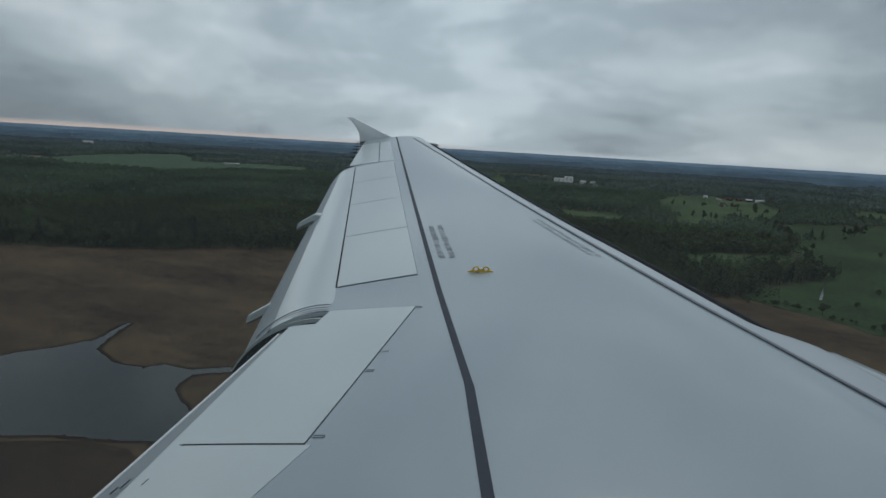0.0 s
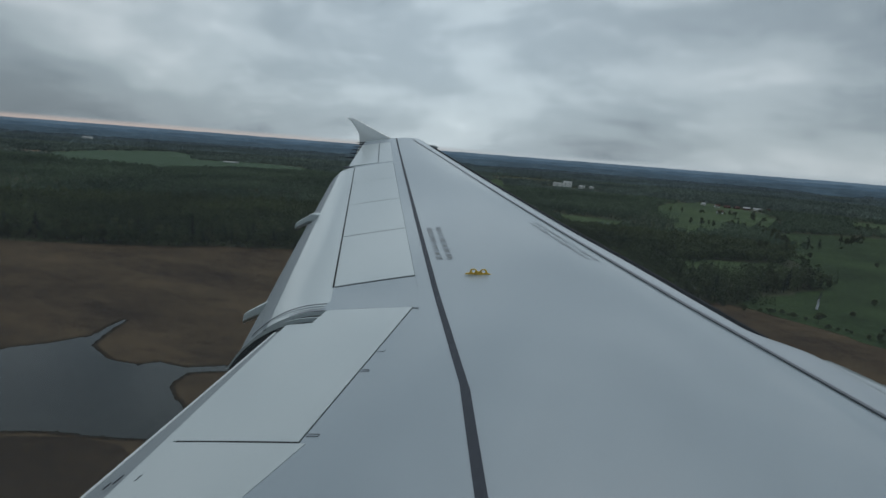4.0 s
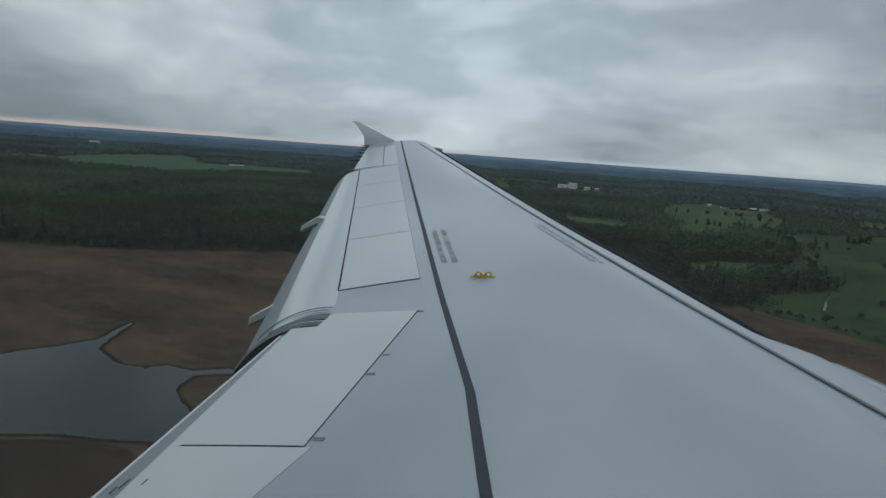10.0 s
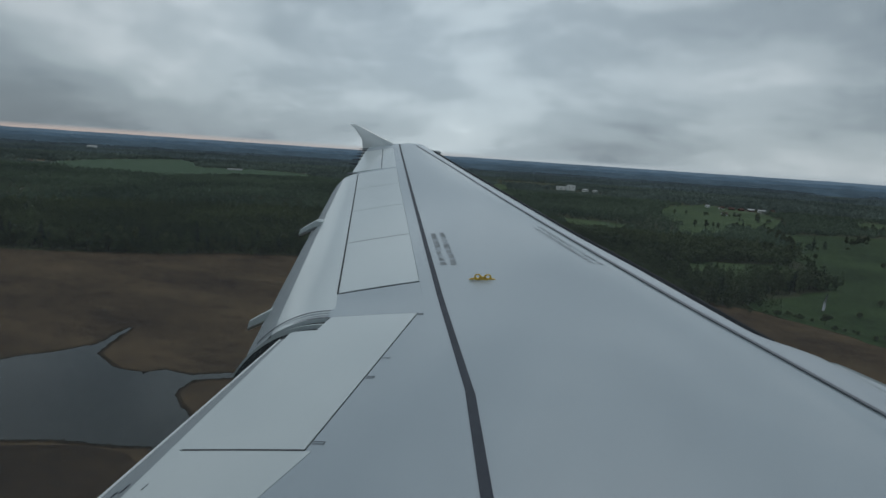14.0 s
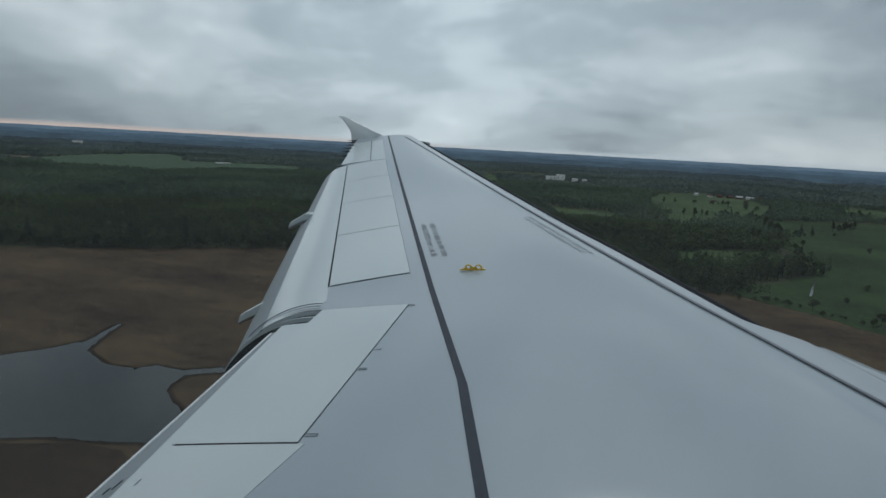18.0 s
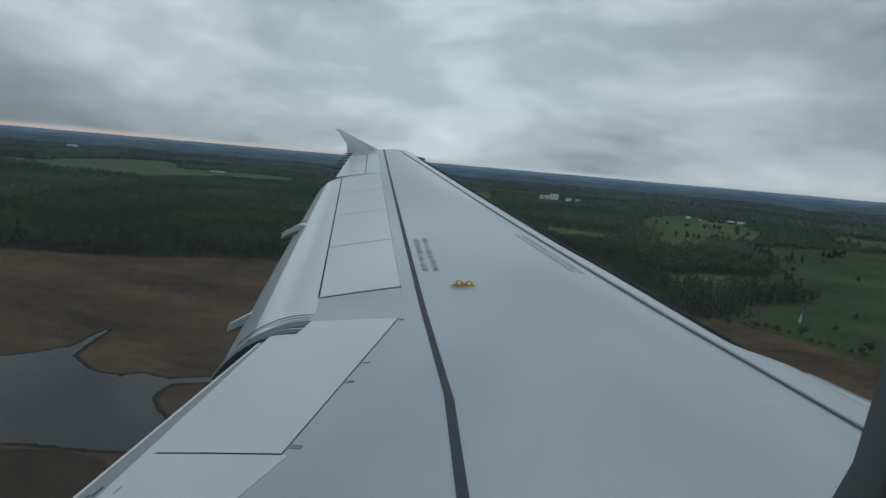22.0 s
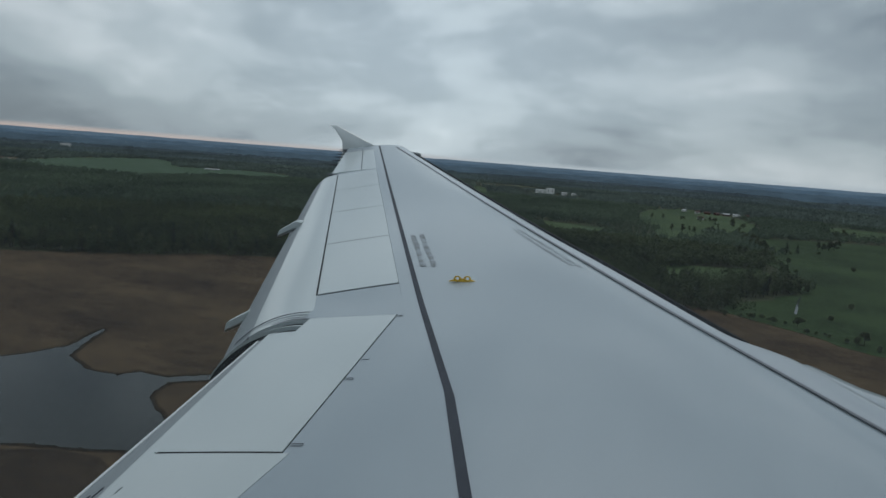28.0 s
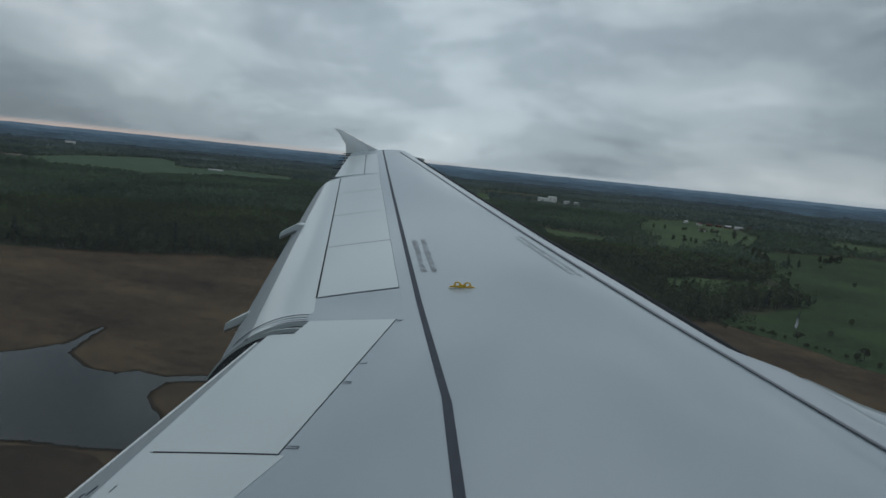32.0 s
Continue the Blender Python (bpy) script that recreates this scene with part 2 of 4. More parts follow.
def panel(name, x0, x1, y0, y1, nx, ny, lift, th, mat, label="", parent=airliner, zf=top_z, shear=0.0):
    rows = []
    for i in range(ny + 1):
        y = y0 + (y1 - y0) * i / ny
        a = x0(y)
        b = x1(y - shear * (a - x1(y)))
        xs = [a + (b - a) * j / nx for j in range(nx + 1)]
        rows.append([(x, y - shear * (a - x), zf(x, y - shear * (a - x)) + lift) for x in xs])
    return part(name, *slab(rows, th), mat, parent, label, smooth=25)


def build_wing_box():
    ys = [1.55 + (16.92 - 1.55) * i / 40 for i in range(41)]
    loops = []
    for y in ys:
        c, h = lead(y) - trail(y), 0.0
        le, te = lead(y), trail(y)
        sh = (le - hinge(y)) / c
        se = (le - spoiler_end(y) - 0.03) / c if y < 13.35 else 0.97
        up = [se, (se + sh) / 2, sh + 0.0006]
        ss = [sh * (0.5 + 0.5 * math.cos(math.pi * i / 18)) for i in range(19)]
        loop = [(le - s * c, y, top_z(le - s * c, y) - 0.045) for s in up]
        loop += [(le - s * c, y, top_z(le - s * c, y)) for s in ss]
        for s in (0.02, 0.08, 0.2, 0.4, 0.55, se - 0.04, se - 0.005):
            x = le - s * c
            base = chordline(y) + (x - le + 0.72 * c) * NOSE_UP - c * camber(0.72)
            loop.append((x, y, base - c * camber(s) * 0.8))
        loops.append(loop)
    k = len(loops[0])
    vs = [p for l in loops for p in l]
    fs = []
    for i in range(len(loops) - 1):
        for j in range(k):
            a, b = i * k + j, i * k + (j + 1) % k
            fs.append((b, a, a + k, b + k))
    fs += [tuple(range(k)), tuple(reversed(range(len(vs) - k, len(vs))))]
    part("wing_skin", vs, fs, PAINT_GREY, airliner, "smooth grey painted upper wing skin", smooth=30)


build_wing_box()
# fixed skin beside the flap break, between and inboard of the spoilers
panel("skin_panel", hinge, lambda y: -5.36, 6.112, 6.48, 6, 3, 0.0, 0.03, PAINT_GREY)
panel("skin_panel", hinge, lambda y: spoiler_end(y) - 0.012, 6.44, 6.845, 6, 3, -0.003, 0.03, PAINT_GREY, shear=0.28)
panel("skin_panel", lambda y: -4.57, lambda y: -5.28, 1.6, 4.25, 8, 8, 0.0, 0.03, PAINT_GREY)
panel("shroud_panel", lambda y: -4.547 + 0.21 * (y - 4.243), lambda y: -5.29, 1.6, 4.25, 10, 8, 0.003, 0.03, PAINT_LIGHT, "light grey fixed shroud panel")
# spoilers
panel("spoiler", lambda y: -4.590, lambda y: -5.29, 4.262, 6.104, 8, 8, 0.002, 0.025, PAINT_LIGHT, "light grey inboard spoiler, shut")
STEP = 1.622
for i in range(4):
    y0 = 6.848 + STEP * i
    panel("spoiler", lambda y: hinge(y) - 0.004, spoiler_end, y0 + 0.009, y0 + STEP - 0.009, 6, 6, 0.004, 0.025, PAINT_LIGHT, "light grey outboard spoiler, shut", shear=0.28)
# gaps between the spoilers: their shade laid in as black strips
for i in range(1, 4):
    y0 = 6.848 + STEP * i
    panel("spoiler_seal", lambda y: hinge(y) - 0.01, lambda y: spoiler_end(y) + 0.01, y0 - 0.008, y0 + 0.008, 6, 1, 0.003, 0.02, GAP_BLACK, shear=0.28)
# black strips for the shade in the gaps along the spoilers' other edges
panel("spoiler_seal", lambda y: spoiler_end(y) + 0.002, lambda y: spoiler_end(y) - 0.013, 6.667, 13.2, 1, 30, 0.0, 0.02, GAP_BLACK)
panel("spoiler_seal", lambda y: hinge(y) + 0.002, lambda y: spoiler_end(y), 6.842, 6.855, 6, 1, -0.001, 0.02, GAP_BLACK, shear=0.28)
panel("spoiler_seal", lambda y: -4.585, lambda y: -5.27, 4.248, 4.263, 6, 1, 0.0032, 0.02, GAP_BLACK)
panel("spoiler_seal", lambda y: -4.579, lambda y: -4.591, 4.25, 6.10, 1, 8, -0.008, 0.02, GAP_BLACK)


def smooth_step(u):
    u = min(max(u, 0.0), 1.0)
    return u * u * (3 - 2 * u)


# flaps: bowed plates that droop behind the spoilers
def build_flap(name, y0, y1, ny, start, depth, a0, a1, mat, label, lift=-0.02, th=0.05, part_of=(0, 14), bow=1.8):
    n, us = 14, []
    x = z = 0.0
    us.append((x, z))
    for i in range(n):
        ang = radians(a0 + (a1 - a0) * ((i + 0.5) / n) ** bow)
        x, z = x + math.cos(ang), z + math.sin(ang)
        us.append((x, z))
    rows = []
    for i in range(ny + 1):
        y = y0 + (y1 - y0) * i / ny
        xs, d = start(y), depth(y)
        zs = top_z(xs, y) + lift
        row = []
        for u, w in us[part_of[0]:part_of[1] + 1]:
            row.append((xs - d * u / x, y, zs - d * w / x))
        rows.append(row)
    return part(name, *slab(rows, th), mat, airliner, label, smooth=30), rows


def outer_depth(y):
    d = y - 6.15
    return 0.85 - 0.038 * d - 0.0018 * d * d - 0.05 * smooth_step((6.45 - y) / 0.4)


def inner_depth(y):
    return 0.168 + 0.0585 * (y - 3.2)


build_flap("flap", 6.095, 13.2, 30, lambda y: spoiler_end(y) + 0.01, outer_depth, 6, 62, PAINT_LIGHT, "light grey outboard flap, drooped", part_of=(0, 8), th=0.03, lift=-0.006, bow=1.0)
# tab and inboard flap: the darker grey carries their shade
outer_tab, out_rows = build_flap("flap_tab", 6.03, 13.2, 30, lambda y: spoiler_end(y) + 0.01, outer_depth, 6, 62, FLAP_SHADE_GREY, "grey rear tab of the outboard flap", part_of=(8, 14), th=0.02, lift=-0.012, bow=1.0)
build_flap("flap_shroud", 1.7, 5.86, 16, lambda y: -5.285, lambda y: max(0.012, 0.03 + 0.098 * (y - 3.88)), 12, 15, PAINT_LIGHT, "light grey curved shroud ahead of the inboard flap", lift=-0.003, th=0.014)
inner_flap, in_rows = build_flap("flap", 1.7, 5.86, 16, lambda y: -5.275, inner_depth, 13, 30, FLAP_SHADE_GREY, "grey inboard flap, drooped", lift=-0.02, th=0.04)
# black sheet added as the shade inside the gap between the flaps
build_flap("flap_seal", 5.80, 6.2, 3, lambda y: -5.30, lambda y: 0.775, 6, 62, GAP_BLACK, "dark gap seal between the flaps", lift=-0.05, th=0.05, part_of=(0, 5), bow=1.0)
for y0, y1, mat in ((6.10, 6.125, LINE_GREY), (6.15, 6.165, FLAP_SHADE_GREY), (6.20, 6.225, FLAP_SHADE_GREY), (6.265, 6.275, LINE_GREY)):
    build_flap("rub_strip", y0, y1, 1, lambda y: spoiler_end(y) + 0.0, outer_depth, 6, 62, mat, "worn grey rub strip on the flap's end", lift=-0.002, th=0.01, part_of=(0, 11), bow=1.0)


def tube(name, pts, r, mat, label="", parent=airliner, sides=6):
    vs, fs = [], []
    for i, p in enumerate(pts):
        p = Vector(p)
        d = (Vector(pts[min(i + 1, len(pts) - 1)]) - Vector(pts[max(i - 1, 0)])).normalized()
        u = d.cross(Vector((0, 0, 1)))
        u = (u if u.length > 1e-4 else Vector((1, 0, 0))).normalized()
        w = d.cross(u)
        rr = r[i] if isinstance(r, (list, tuple)) else r
        for k in range(sides):
            a = 2 * math.pi * k / sides
            vs.append(p + (u * math.cos(a) + w * math.sin(a)) * rr)
    for i in range(len(pts) - 1):
        for k in range(sides):
            a, b = i * sides + k, i * sides + (k + 1) % sides
            fs.append((a, b, b + sides, a + sides))
    fs += [tuple(reversed(range(sides))), tuple(range(len(vs) - sides, len(vs)))]
    return part(name, vs, fs, mat, parent, label, smooth=50)


tube("flap_lip", [r[-1] for r in in_rows], 0.010, PAINT_WHITE, "thin white edge along the flap", inner_flap)
tube("flap_lip", [r[-1] for r in out_rows], 0.006, FLAP_SHADE_GREY, parent=outer_tab)




# the outboard flap's inner end: closing rib, and a black plate for the shade below
def build_end_plate(y, d0, d1, mat, label):
    n, xs, zs = 14, spoiler_end(6.05) + 0.01, top_z(spoiler_end(6.05), 6.05) - 0.02
    run = sum(math.cos(radians(6 + 56 * (i + 0.5) / n)) for i in range(n))
    step, x, z, ring = outer_depth(6.05) / run, 0.0, 0.0, []
    for i in range(n + 1):
        a = radians(6 + 56 * i / n)
        ring.append((xs - x, zs - z, math.sin(a), math.cos(a), 1 - 0.8 * (i / n) ** 2))
        a = radians(6 + 56 * (i + 0.5) / n)
        x, z = x + step * math.cos(a), z + step * math.sin(a)
    vs = []
    for dy in (0.0, 0.03):
        for d in (d0, d1):
            vs += [(px + d * t * sa, y + dy, pz - d * t * ca) for px, pz, sa, ca, t in ring]
    k, fs = n + 1, []
    for i in range(n):
        for p, q in ((0, k), (k, 3 * k), (3 * k, 2 * k), (2 * k, 0)):
            fs.append((p + i, q + i, q + i + 1, p + i + 1))
    fs += [(0, 2 * k, 3 * k, k), (n, k + n, 3 * k + n, 2 * k + n)]
    part("flap_rib", vs, fs, mat, airliner, label, smooth=30)


build_end_plate(5.985, 0.0, 0.032, PAINT_LIGHT, "light grey closing rib of the flap")
build_end_plate(5.99, 0.032, 0.21, GAP_BLACK, "black plate for the shade under the flap's closing rib")


# flap track fairings, tails showing behind the flap
def build_fairing(y, tail, tail_z, half, depth):
    """A squared canoe that droops with the flap; tail is its upper rear corner."""
    bm = bmesh.new()
    fall, rings = math.tan(radians(32)), []
    for i in range(9):
        d = 1.2 * (1 - i / 8) ** 1.6
        taper = 1.0 if i < 8 else 0.86
        w, h = half * (0.65 + 0.35 * min(1, i / 3)) * taper, depth * (1 + 1.0 * min(d, 0.4))
        x, z = tail + d, tail_z + min(d, 0.30) * fall - max(0.0, d - 0.30) * 0.35 - (1 - taper) * 0.02
        sec = [(-w, -0.12 * h), (-w * 0.75, 0), (w * 0.75, 0), (w, -0.12 * h), (w, -0.75 * h), (w * 0.6, -h), (-w * 0.6, -h), (-w, -0.75 * h)]
        rings.append([bm.verts.new((x + 0.25 * q, y + p, z + q)) for p, q in sec])
    for a, b in zip(rings, rings[1:]):
        for k in range(8):
            bm.faces.new((a[k], a[(k + 1) % 8], b[(k + 1) % 8], b[k]))
    bm.faces.new(rings[0])
    bm.faces.new(list(reversed(rings[-1])))
    from_bm("flap_track_fairing", bm, PAINT_LIGHT, airliner, "light grey canoe fairing under the flap", 35)


build_fairing(7.3, -6.68, -0.045, 0.10, 0.12)
build_fairing(10.0, -7.52, 0.555, 0.09, 0.11)

# aileron and outer trailing edge
panel("skin_panel", hinge, lambda y: spoiler_end(y) - 0.02, 13.315, 13.43, 6, 2, 0.0045, 0.03, PAINT_GREY, shear=0.28)
aileron = panel("aileron", lambda y: hinge(y) + 0.0 if y < 13.4 else -7.30 - (y - 13.45) * 0.375, lambda y: trail(y) + 0.02, 13.42, 16.2, 8, 10, 0.001, 0.03, PAINT_LIGHT, "light grey aileron with a hinge seam")
panel("aileron_seam", lambda y: -7.60 - (y - 13.45) * 0.36, lambda y: -7.615 - (y - 13.45) * 0.36, 13.45, 16.2, 1, 8, 0.006, 0.004, LINE_DARK, parent=aileron)
panel("tip_skin", lambda y: hinge(y), lambda y: trail(y) + 0.03, 16.21, 16.93, 6, 4, 0.0, 0.03, PAINT_GREY)
for y in (14.6, 15.2, 15.7, 16.15, 16.55, 16.85):
    z = top_z(trail(y), y) - 0.02
    tube("static_wick", [(trail(y) + 0.03, y, z), (trail(y) - 0.08, y, z - 0.005), (trail(y) - 0.20, y, z - 0.01)], [0.022, 0.016, 0.007], LINE_DARK, sides=5)


z = top_z(trail(13.36), 13.36)
tube("flap_end_bracket", [(trail(13.36) + 0.22, 13.36, z - 0.02), (trail(13.36) + 0.02, 13.36, z - 0.01), (trail(13.36) - 0.08, 13.36, z - 0.01)], [0.035, 0.03, 0.016], LINE_GREY, "dark grey bracket at the flap's outer end")


# slats, with a tube added to draw the dark line under the nose
def build_slat(y0, y1, mat, label, reach=0.12):
    n, rows, lips = 14, [], []
    for i in range(37):
        y = y0 + (y1 - y0) * i / 36
        f = front_line(y) + 0.028 * smooth_step((7.8 - y) / 2.6)
        c = lead(y) - trail(y)
        hump = smooth_step((6.14 - y) / 0.30) * smooth_step((y - 4.0) / 0.8)
        nose = lead(y) + 0.075 * smooth_step((9.2 - y) / 1.8) + reach * hump
        z0 = top_z(f, y) + 0.0012
        drop = 0.05 * c
        row = []
        for j in range(n + 1):
            a = (math.pi / 2) * j / n
            row.append((f + (nose - f) * math.sin(a), y, z0 + (nose - f) * (NOSE_UP * 0.3 * math.sin(a)) + 0.058 * hump * math.sin(a) ** 2 - drop * (1 - math.cos(a))))
        rows.append(row)
        x, yy, zz = row[9]
        if 6.10 < y < 15.7:
            lips.append((x + 0.030, yy, zz + 0.008))
    ob = part("slat", *slab(rows, 0.04), mat, airliner, label, smooth=35)
    if lips:
        tube("slat_lip", lips, 0.02, GAP_BLACK, "black line drawn along the slat's nose", ob)
    return ob


for y0, y1 in ((5.24, 8.85), (8.853, 11.35), (11.353, 13.85), (13.853, 16.4)):
    build_slat(y0, y1, PAINT_SLAT, "grey painted leading-edge slat with a dark lip")
build_slat(2.2, 5.25, PAINT_SLAT, "grey inboard leading-edge slat")

# walkway lines and stencils
panel("walkway_line", lambda y: -3.90 - 0.375 * (y - 4.84) + 0.027 * (1 - 0.02 * y), lambda y: -3.90 - 0.375 * (y - 4.84) - 0.027 * (1 - 0.02 * y), 4.84, 16.85, 1, 44, 0.004, 0.003, LINE_DARK, "dark painted walkway line, aft")
panel("walkway_line", lambda y: -3.90 - 0.30 * (y - 4.84) + 0.027, lambda y: -3.90 - 0.30 * (y - 4.84) - 0.027, 1.7, 4.845, 1, 16, 0.0045, 0.003, LINE_DARK, "dark painted walkway line, aft")
panel("walkway_line", lambda y: front_line(y) + 0.014 + 0.028 * smooth_step((9.8 - y) / 4.6) + 0.08 * smooth_step((y - 8.5) / 6), lambda y: front_line(y) - 0.014 + 0.016 * smooth_step((7.8 - y) / 2.6) + 0.08 * smooth_step((y - 8.5) / 6), 2.3, 16.5, 1, 52, 0.010, 0.006, LINE_GREY, "grey painted walkway line, forward")


def stencil(x_of, y0, y1, rows, gap, height, seed, mat=MARK):
    rnd = random.Random(seed)
    for r in range(rows):
        y = y0 + rnd.uniform(0, 0.05)
        while y < y1:
            w = rnd.choice((0.008, 0.010, 0.014))
            lo, hi = rnd.choice((0, 0, 0.12)) * height, rnd.choice((0.85, 1.0, 1.0)) * height
            panel("stencil_bar", lambda yy: x_of(yy) + r * gap + lo, lambda yy: x_of(yy) + r * gap + hi, y, y + w, 1, 1, 0.0045, 0.002, mat)
            y += w + rnd.choice((0.022, 0.026, 0.03, 0.06))


stencil(lambda y: -3.90 - 0.375 * (y - 4.84) + 0.085, 7.24, 8.42, 2, 0.10, 0.062, 5)
stencil(lambda y: front_line(y) - 0.25, 7.35, 8.7, 2, 0.075, 0.052, 6, FADED)
# hinge brackets on the inboard spoiler's front edge
for y, w in ((4.311, 0.062), (5.02, 0.05), (5.30, 0.045), (6.06, 0.04)):
    for k in ((0, 1) if w != 0.045 else (0,)):
        panel("hinge_mark", lambda yy: -4.572 + w, lambda yy: -4.575, y + 0.02 * k, y + 0.02 * k + 0.0022, 1, 1, 0.005, 0.003, LINE_GREY)
    panel("hinge_mark", lambda yy: -4.572 + w, lambda yy: -4.576 + w, y, y + 0.0222, 1, 1, 0.0055, 0.003, LINE_GREY)
for x, y, w, dz in ((-5.238, 3.925, 0.05, 0.004), (-5.350, 3.915, 0.07, -0.006), (-5.372, 3.88, 0.05, -0.008)):
    panel("drain_mark", lambda yy: x, lambda yy: x - 0.007, y, y + w, 1, 1, dz, 0.004, LINE_DARK)
for y in (8.3, 9.9):
    panel("drain_mark", lambda yy: spoiler_end(yy) - 0.07, lambda yy: spoiler_end(yy) - 0.17, y, y + 0.03, 2, 1, -0.012, 0.004, LINE_GREY, zf=lambda x, yy: top_z(x, yy) - 0.25 * (spoiler_end(yy) - x))


# yellow rope bracket standing on the wing
def build_bracket(x, y):
    z = top_z(x, y)
    hook = from_bm("rope_bracket", bracket_plate(), YELLOW, airliner, "yellow two-ring rope bracket", 40)
    hook.matrix_basis = pose(x, y, z, 0, -4, 4) @ Matrix.Diagonal((0.95, 1, 0.68, 1))


def bracket_plate():
    bm = bmesh.new()
    for cx in (-0.045, 0.045):
        rings = []
        for i in range(16):
            a = 2 * math.pi * i / 16
            rings.append([bm.verts.new((cx + r * math.cos(a), dy, 0.040 + r * math.sin(a))) for r, dy in ((0.033, -0.006), (0.018, -0.006), (0.018, 0.006), (0.033, 0.006))])
        for a, b in zip(rings, rings[1:] + rings[:1]):
            for k in range(4):
                bm.faces.new((a[k], a[(k + 1) % 4], b[(k + 1) % 4], b[k]))
    prof = [(-0.128, 0.0), (0.128, 0.0), (0.115, 0.012), (0.07, 0.03), (0.055, 0.016), (-0.055, 0.016), (-0.07, 0.03), (-0.115, 0.012)]
    for dy in (0.010,):
        f = [bm.verts.new((x, -dy, z)) for x, z in prof]
        g = [bm.verts.new((x, dy, z)) for x, z in prof]
        bm.faces.new(f)
        bm.faces.new(list(reversed(g)))
        for k in range(len(prof)):
            bm.faces.new((f[k], f[(k + 1) % len(prof)], g[(k + 1) % len(prof)], g[k]))
    bmesh.ops.create_cube(bm, size=1, matrix=Matrix.Translation((0, 0, 0.028)) @ Matrix.Diagonal((0.06, 0.012, 0.026, 1)))
    return bm


build_bracket(-4.235, 6.83)


# wingtip fence, upper and lower blade, and the lamp at its nose
def build_fence():
    up = [(-7.95, 1.86), (-8.30, 1.93), (-8.55, 1.945), (-8.94, 2.10), (-9.41, 2.30), (-9.66, 2.385), (-9.80, 2.375), (-9.69, 2.32), (-9.555, 2.16), (-9.44, 2.0), (-9.41, 1.72), (-9.55, 1.35), (-9.45, 1.28), (-8.3, 1.60)]
    bm = bmesh.new()
    cx, cz = sum(p[0] for p in up) / len(up), sum(p[1] for p in up) / len(up)
    mid = [bm.verts.new((x, 16.95, z)) for x, z in up]
    sides = []
    for dy in (-0.028, 0.028):
        sides.append([bm.verts.new((cx + (x - cx) * 0.93, 16.95 + dy, cz + (z - cz) * 0.93)) for x, z in up])
    n = len(up)
    for s in sides:
        for k in range(n):
            bm.faces.new((mid[k], mid[(k + 1) % n], s[(k + 1) % n], s[k]))
        bm.faces.new(s)
    from_bm("wingtip_fence", bm, PAINT_WHITE, airliner, "swept pale grey wingtip fence", 50)
    bm = bmesh.new()
    bmesh.ops.create_uvsphere(bm, u_segments=14, v_segments=8, radius=1, matrix=Matrix.Translation((-7.44, 16.60, 1.80)) @ Matrix.Diagonal((0.20, 0.10, 0.055, 1)))
    from_bm("navigation_lamp", bm, FLAP_SHADE_GREY, airliner, "grey wingtip lamp pod", 60)


build_fence()


# engine pylon hump and nacelle under the wing
def loft(name, rings, mat, label):
    bm = bmesh.new()
    rr = [[bm.verts.new(p) for p in r] for r in rings]
    k = len(rr[0])
    for a, b in zip(rr, rr[1:]):
        for j in range(k):
            bm.faces.new((a[j], a[(j + 1) % k], b[(j + 1) % k], b[j]))
    bm.faces.new(rr[0])
    bm.faces.new(list(reversed(rr[-1])))
    return from_bm(name, bm, mat, airliner, label, 45)


def build_engine():
    top = [(-2.27, 0.46), (-2.19, 0.555), (-2.10, 0.618), (-2.01, 0.637), (-1.92, 0.655), (-1.85, 0.656), (-1.75, 0.628), (-1.55, 0.562), (-1.2, 0.48), (-0.5, 0.36), (0.4, 0.25), (1.2, 0.10)]
    rings = []
    for i, (x, z) in enumerate(top):
        w = 0.34 + 0.12 * math.sin(math.pi * min(1, i / 7))
        rings.append([(x + 0.12 * abs(math.cos(a)), 5.715 + w * math.copysign(abs(math.cos(a)) ** 0.8, math.cos(a)), z - 0.45 + 0.45 * math.copysign(abs(math.sin(a)) ** 0.7, math.sin(a))) for a in [2 * math.pi * k / 24 for k in range(24)]])
    loft("pylon", rings[:5], PAINT_SLAT, "grey pylon fairing blended into the leading edge")
    loft("pylon_nose", rings[4:], PAINT_SLAT, "pale forward pylon fairing")
    rings = []
    for i in range(17):
        u = i / 16
        x = -2.6 + 4.9 * u
        r = 0.55 + 0.62 * math.sin(math.pi * min(1.0, 0.12 + u * 0.62)) ** 0.9
        rings.append([(x, 5.75 + r * math.cos(a), -0.98 + 0.03 * u + r * math.sin(a)) for a in [2 * math.pi * k / 32 for k in range(32)]])
    loft("nacelle", rings, PAINT_WHITE, "white engine nacelle under the wing")


build_engine()


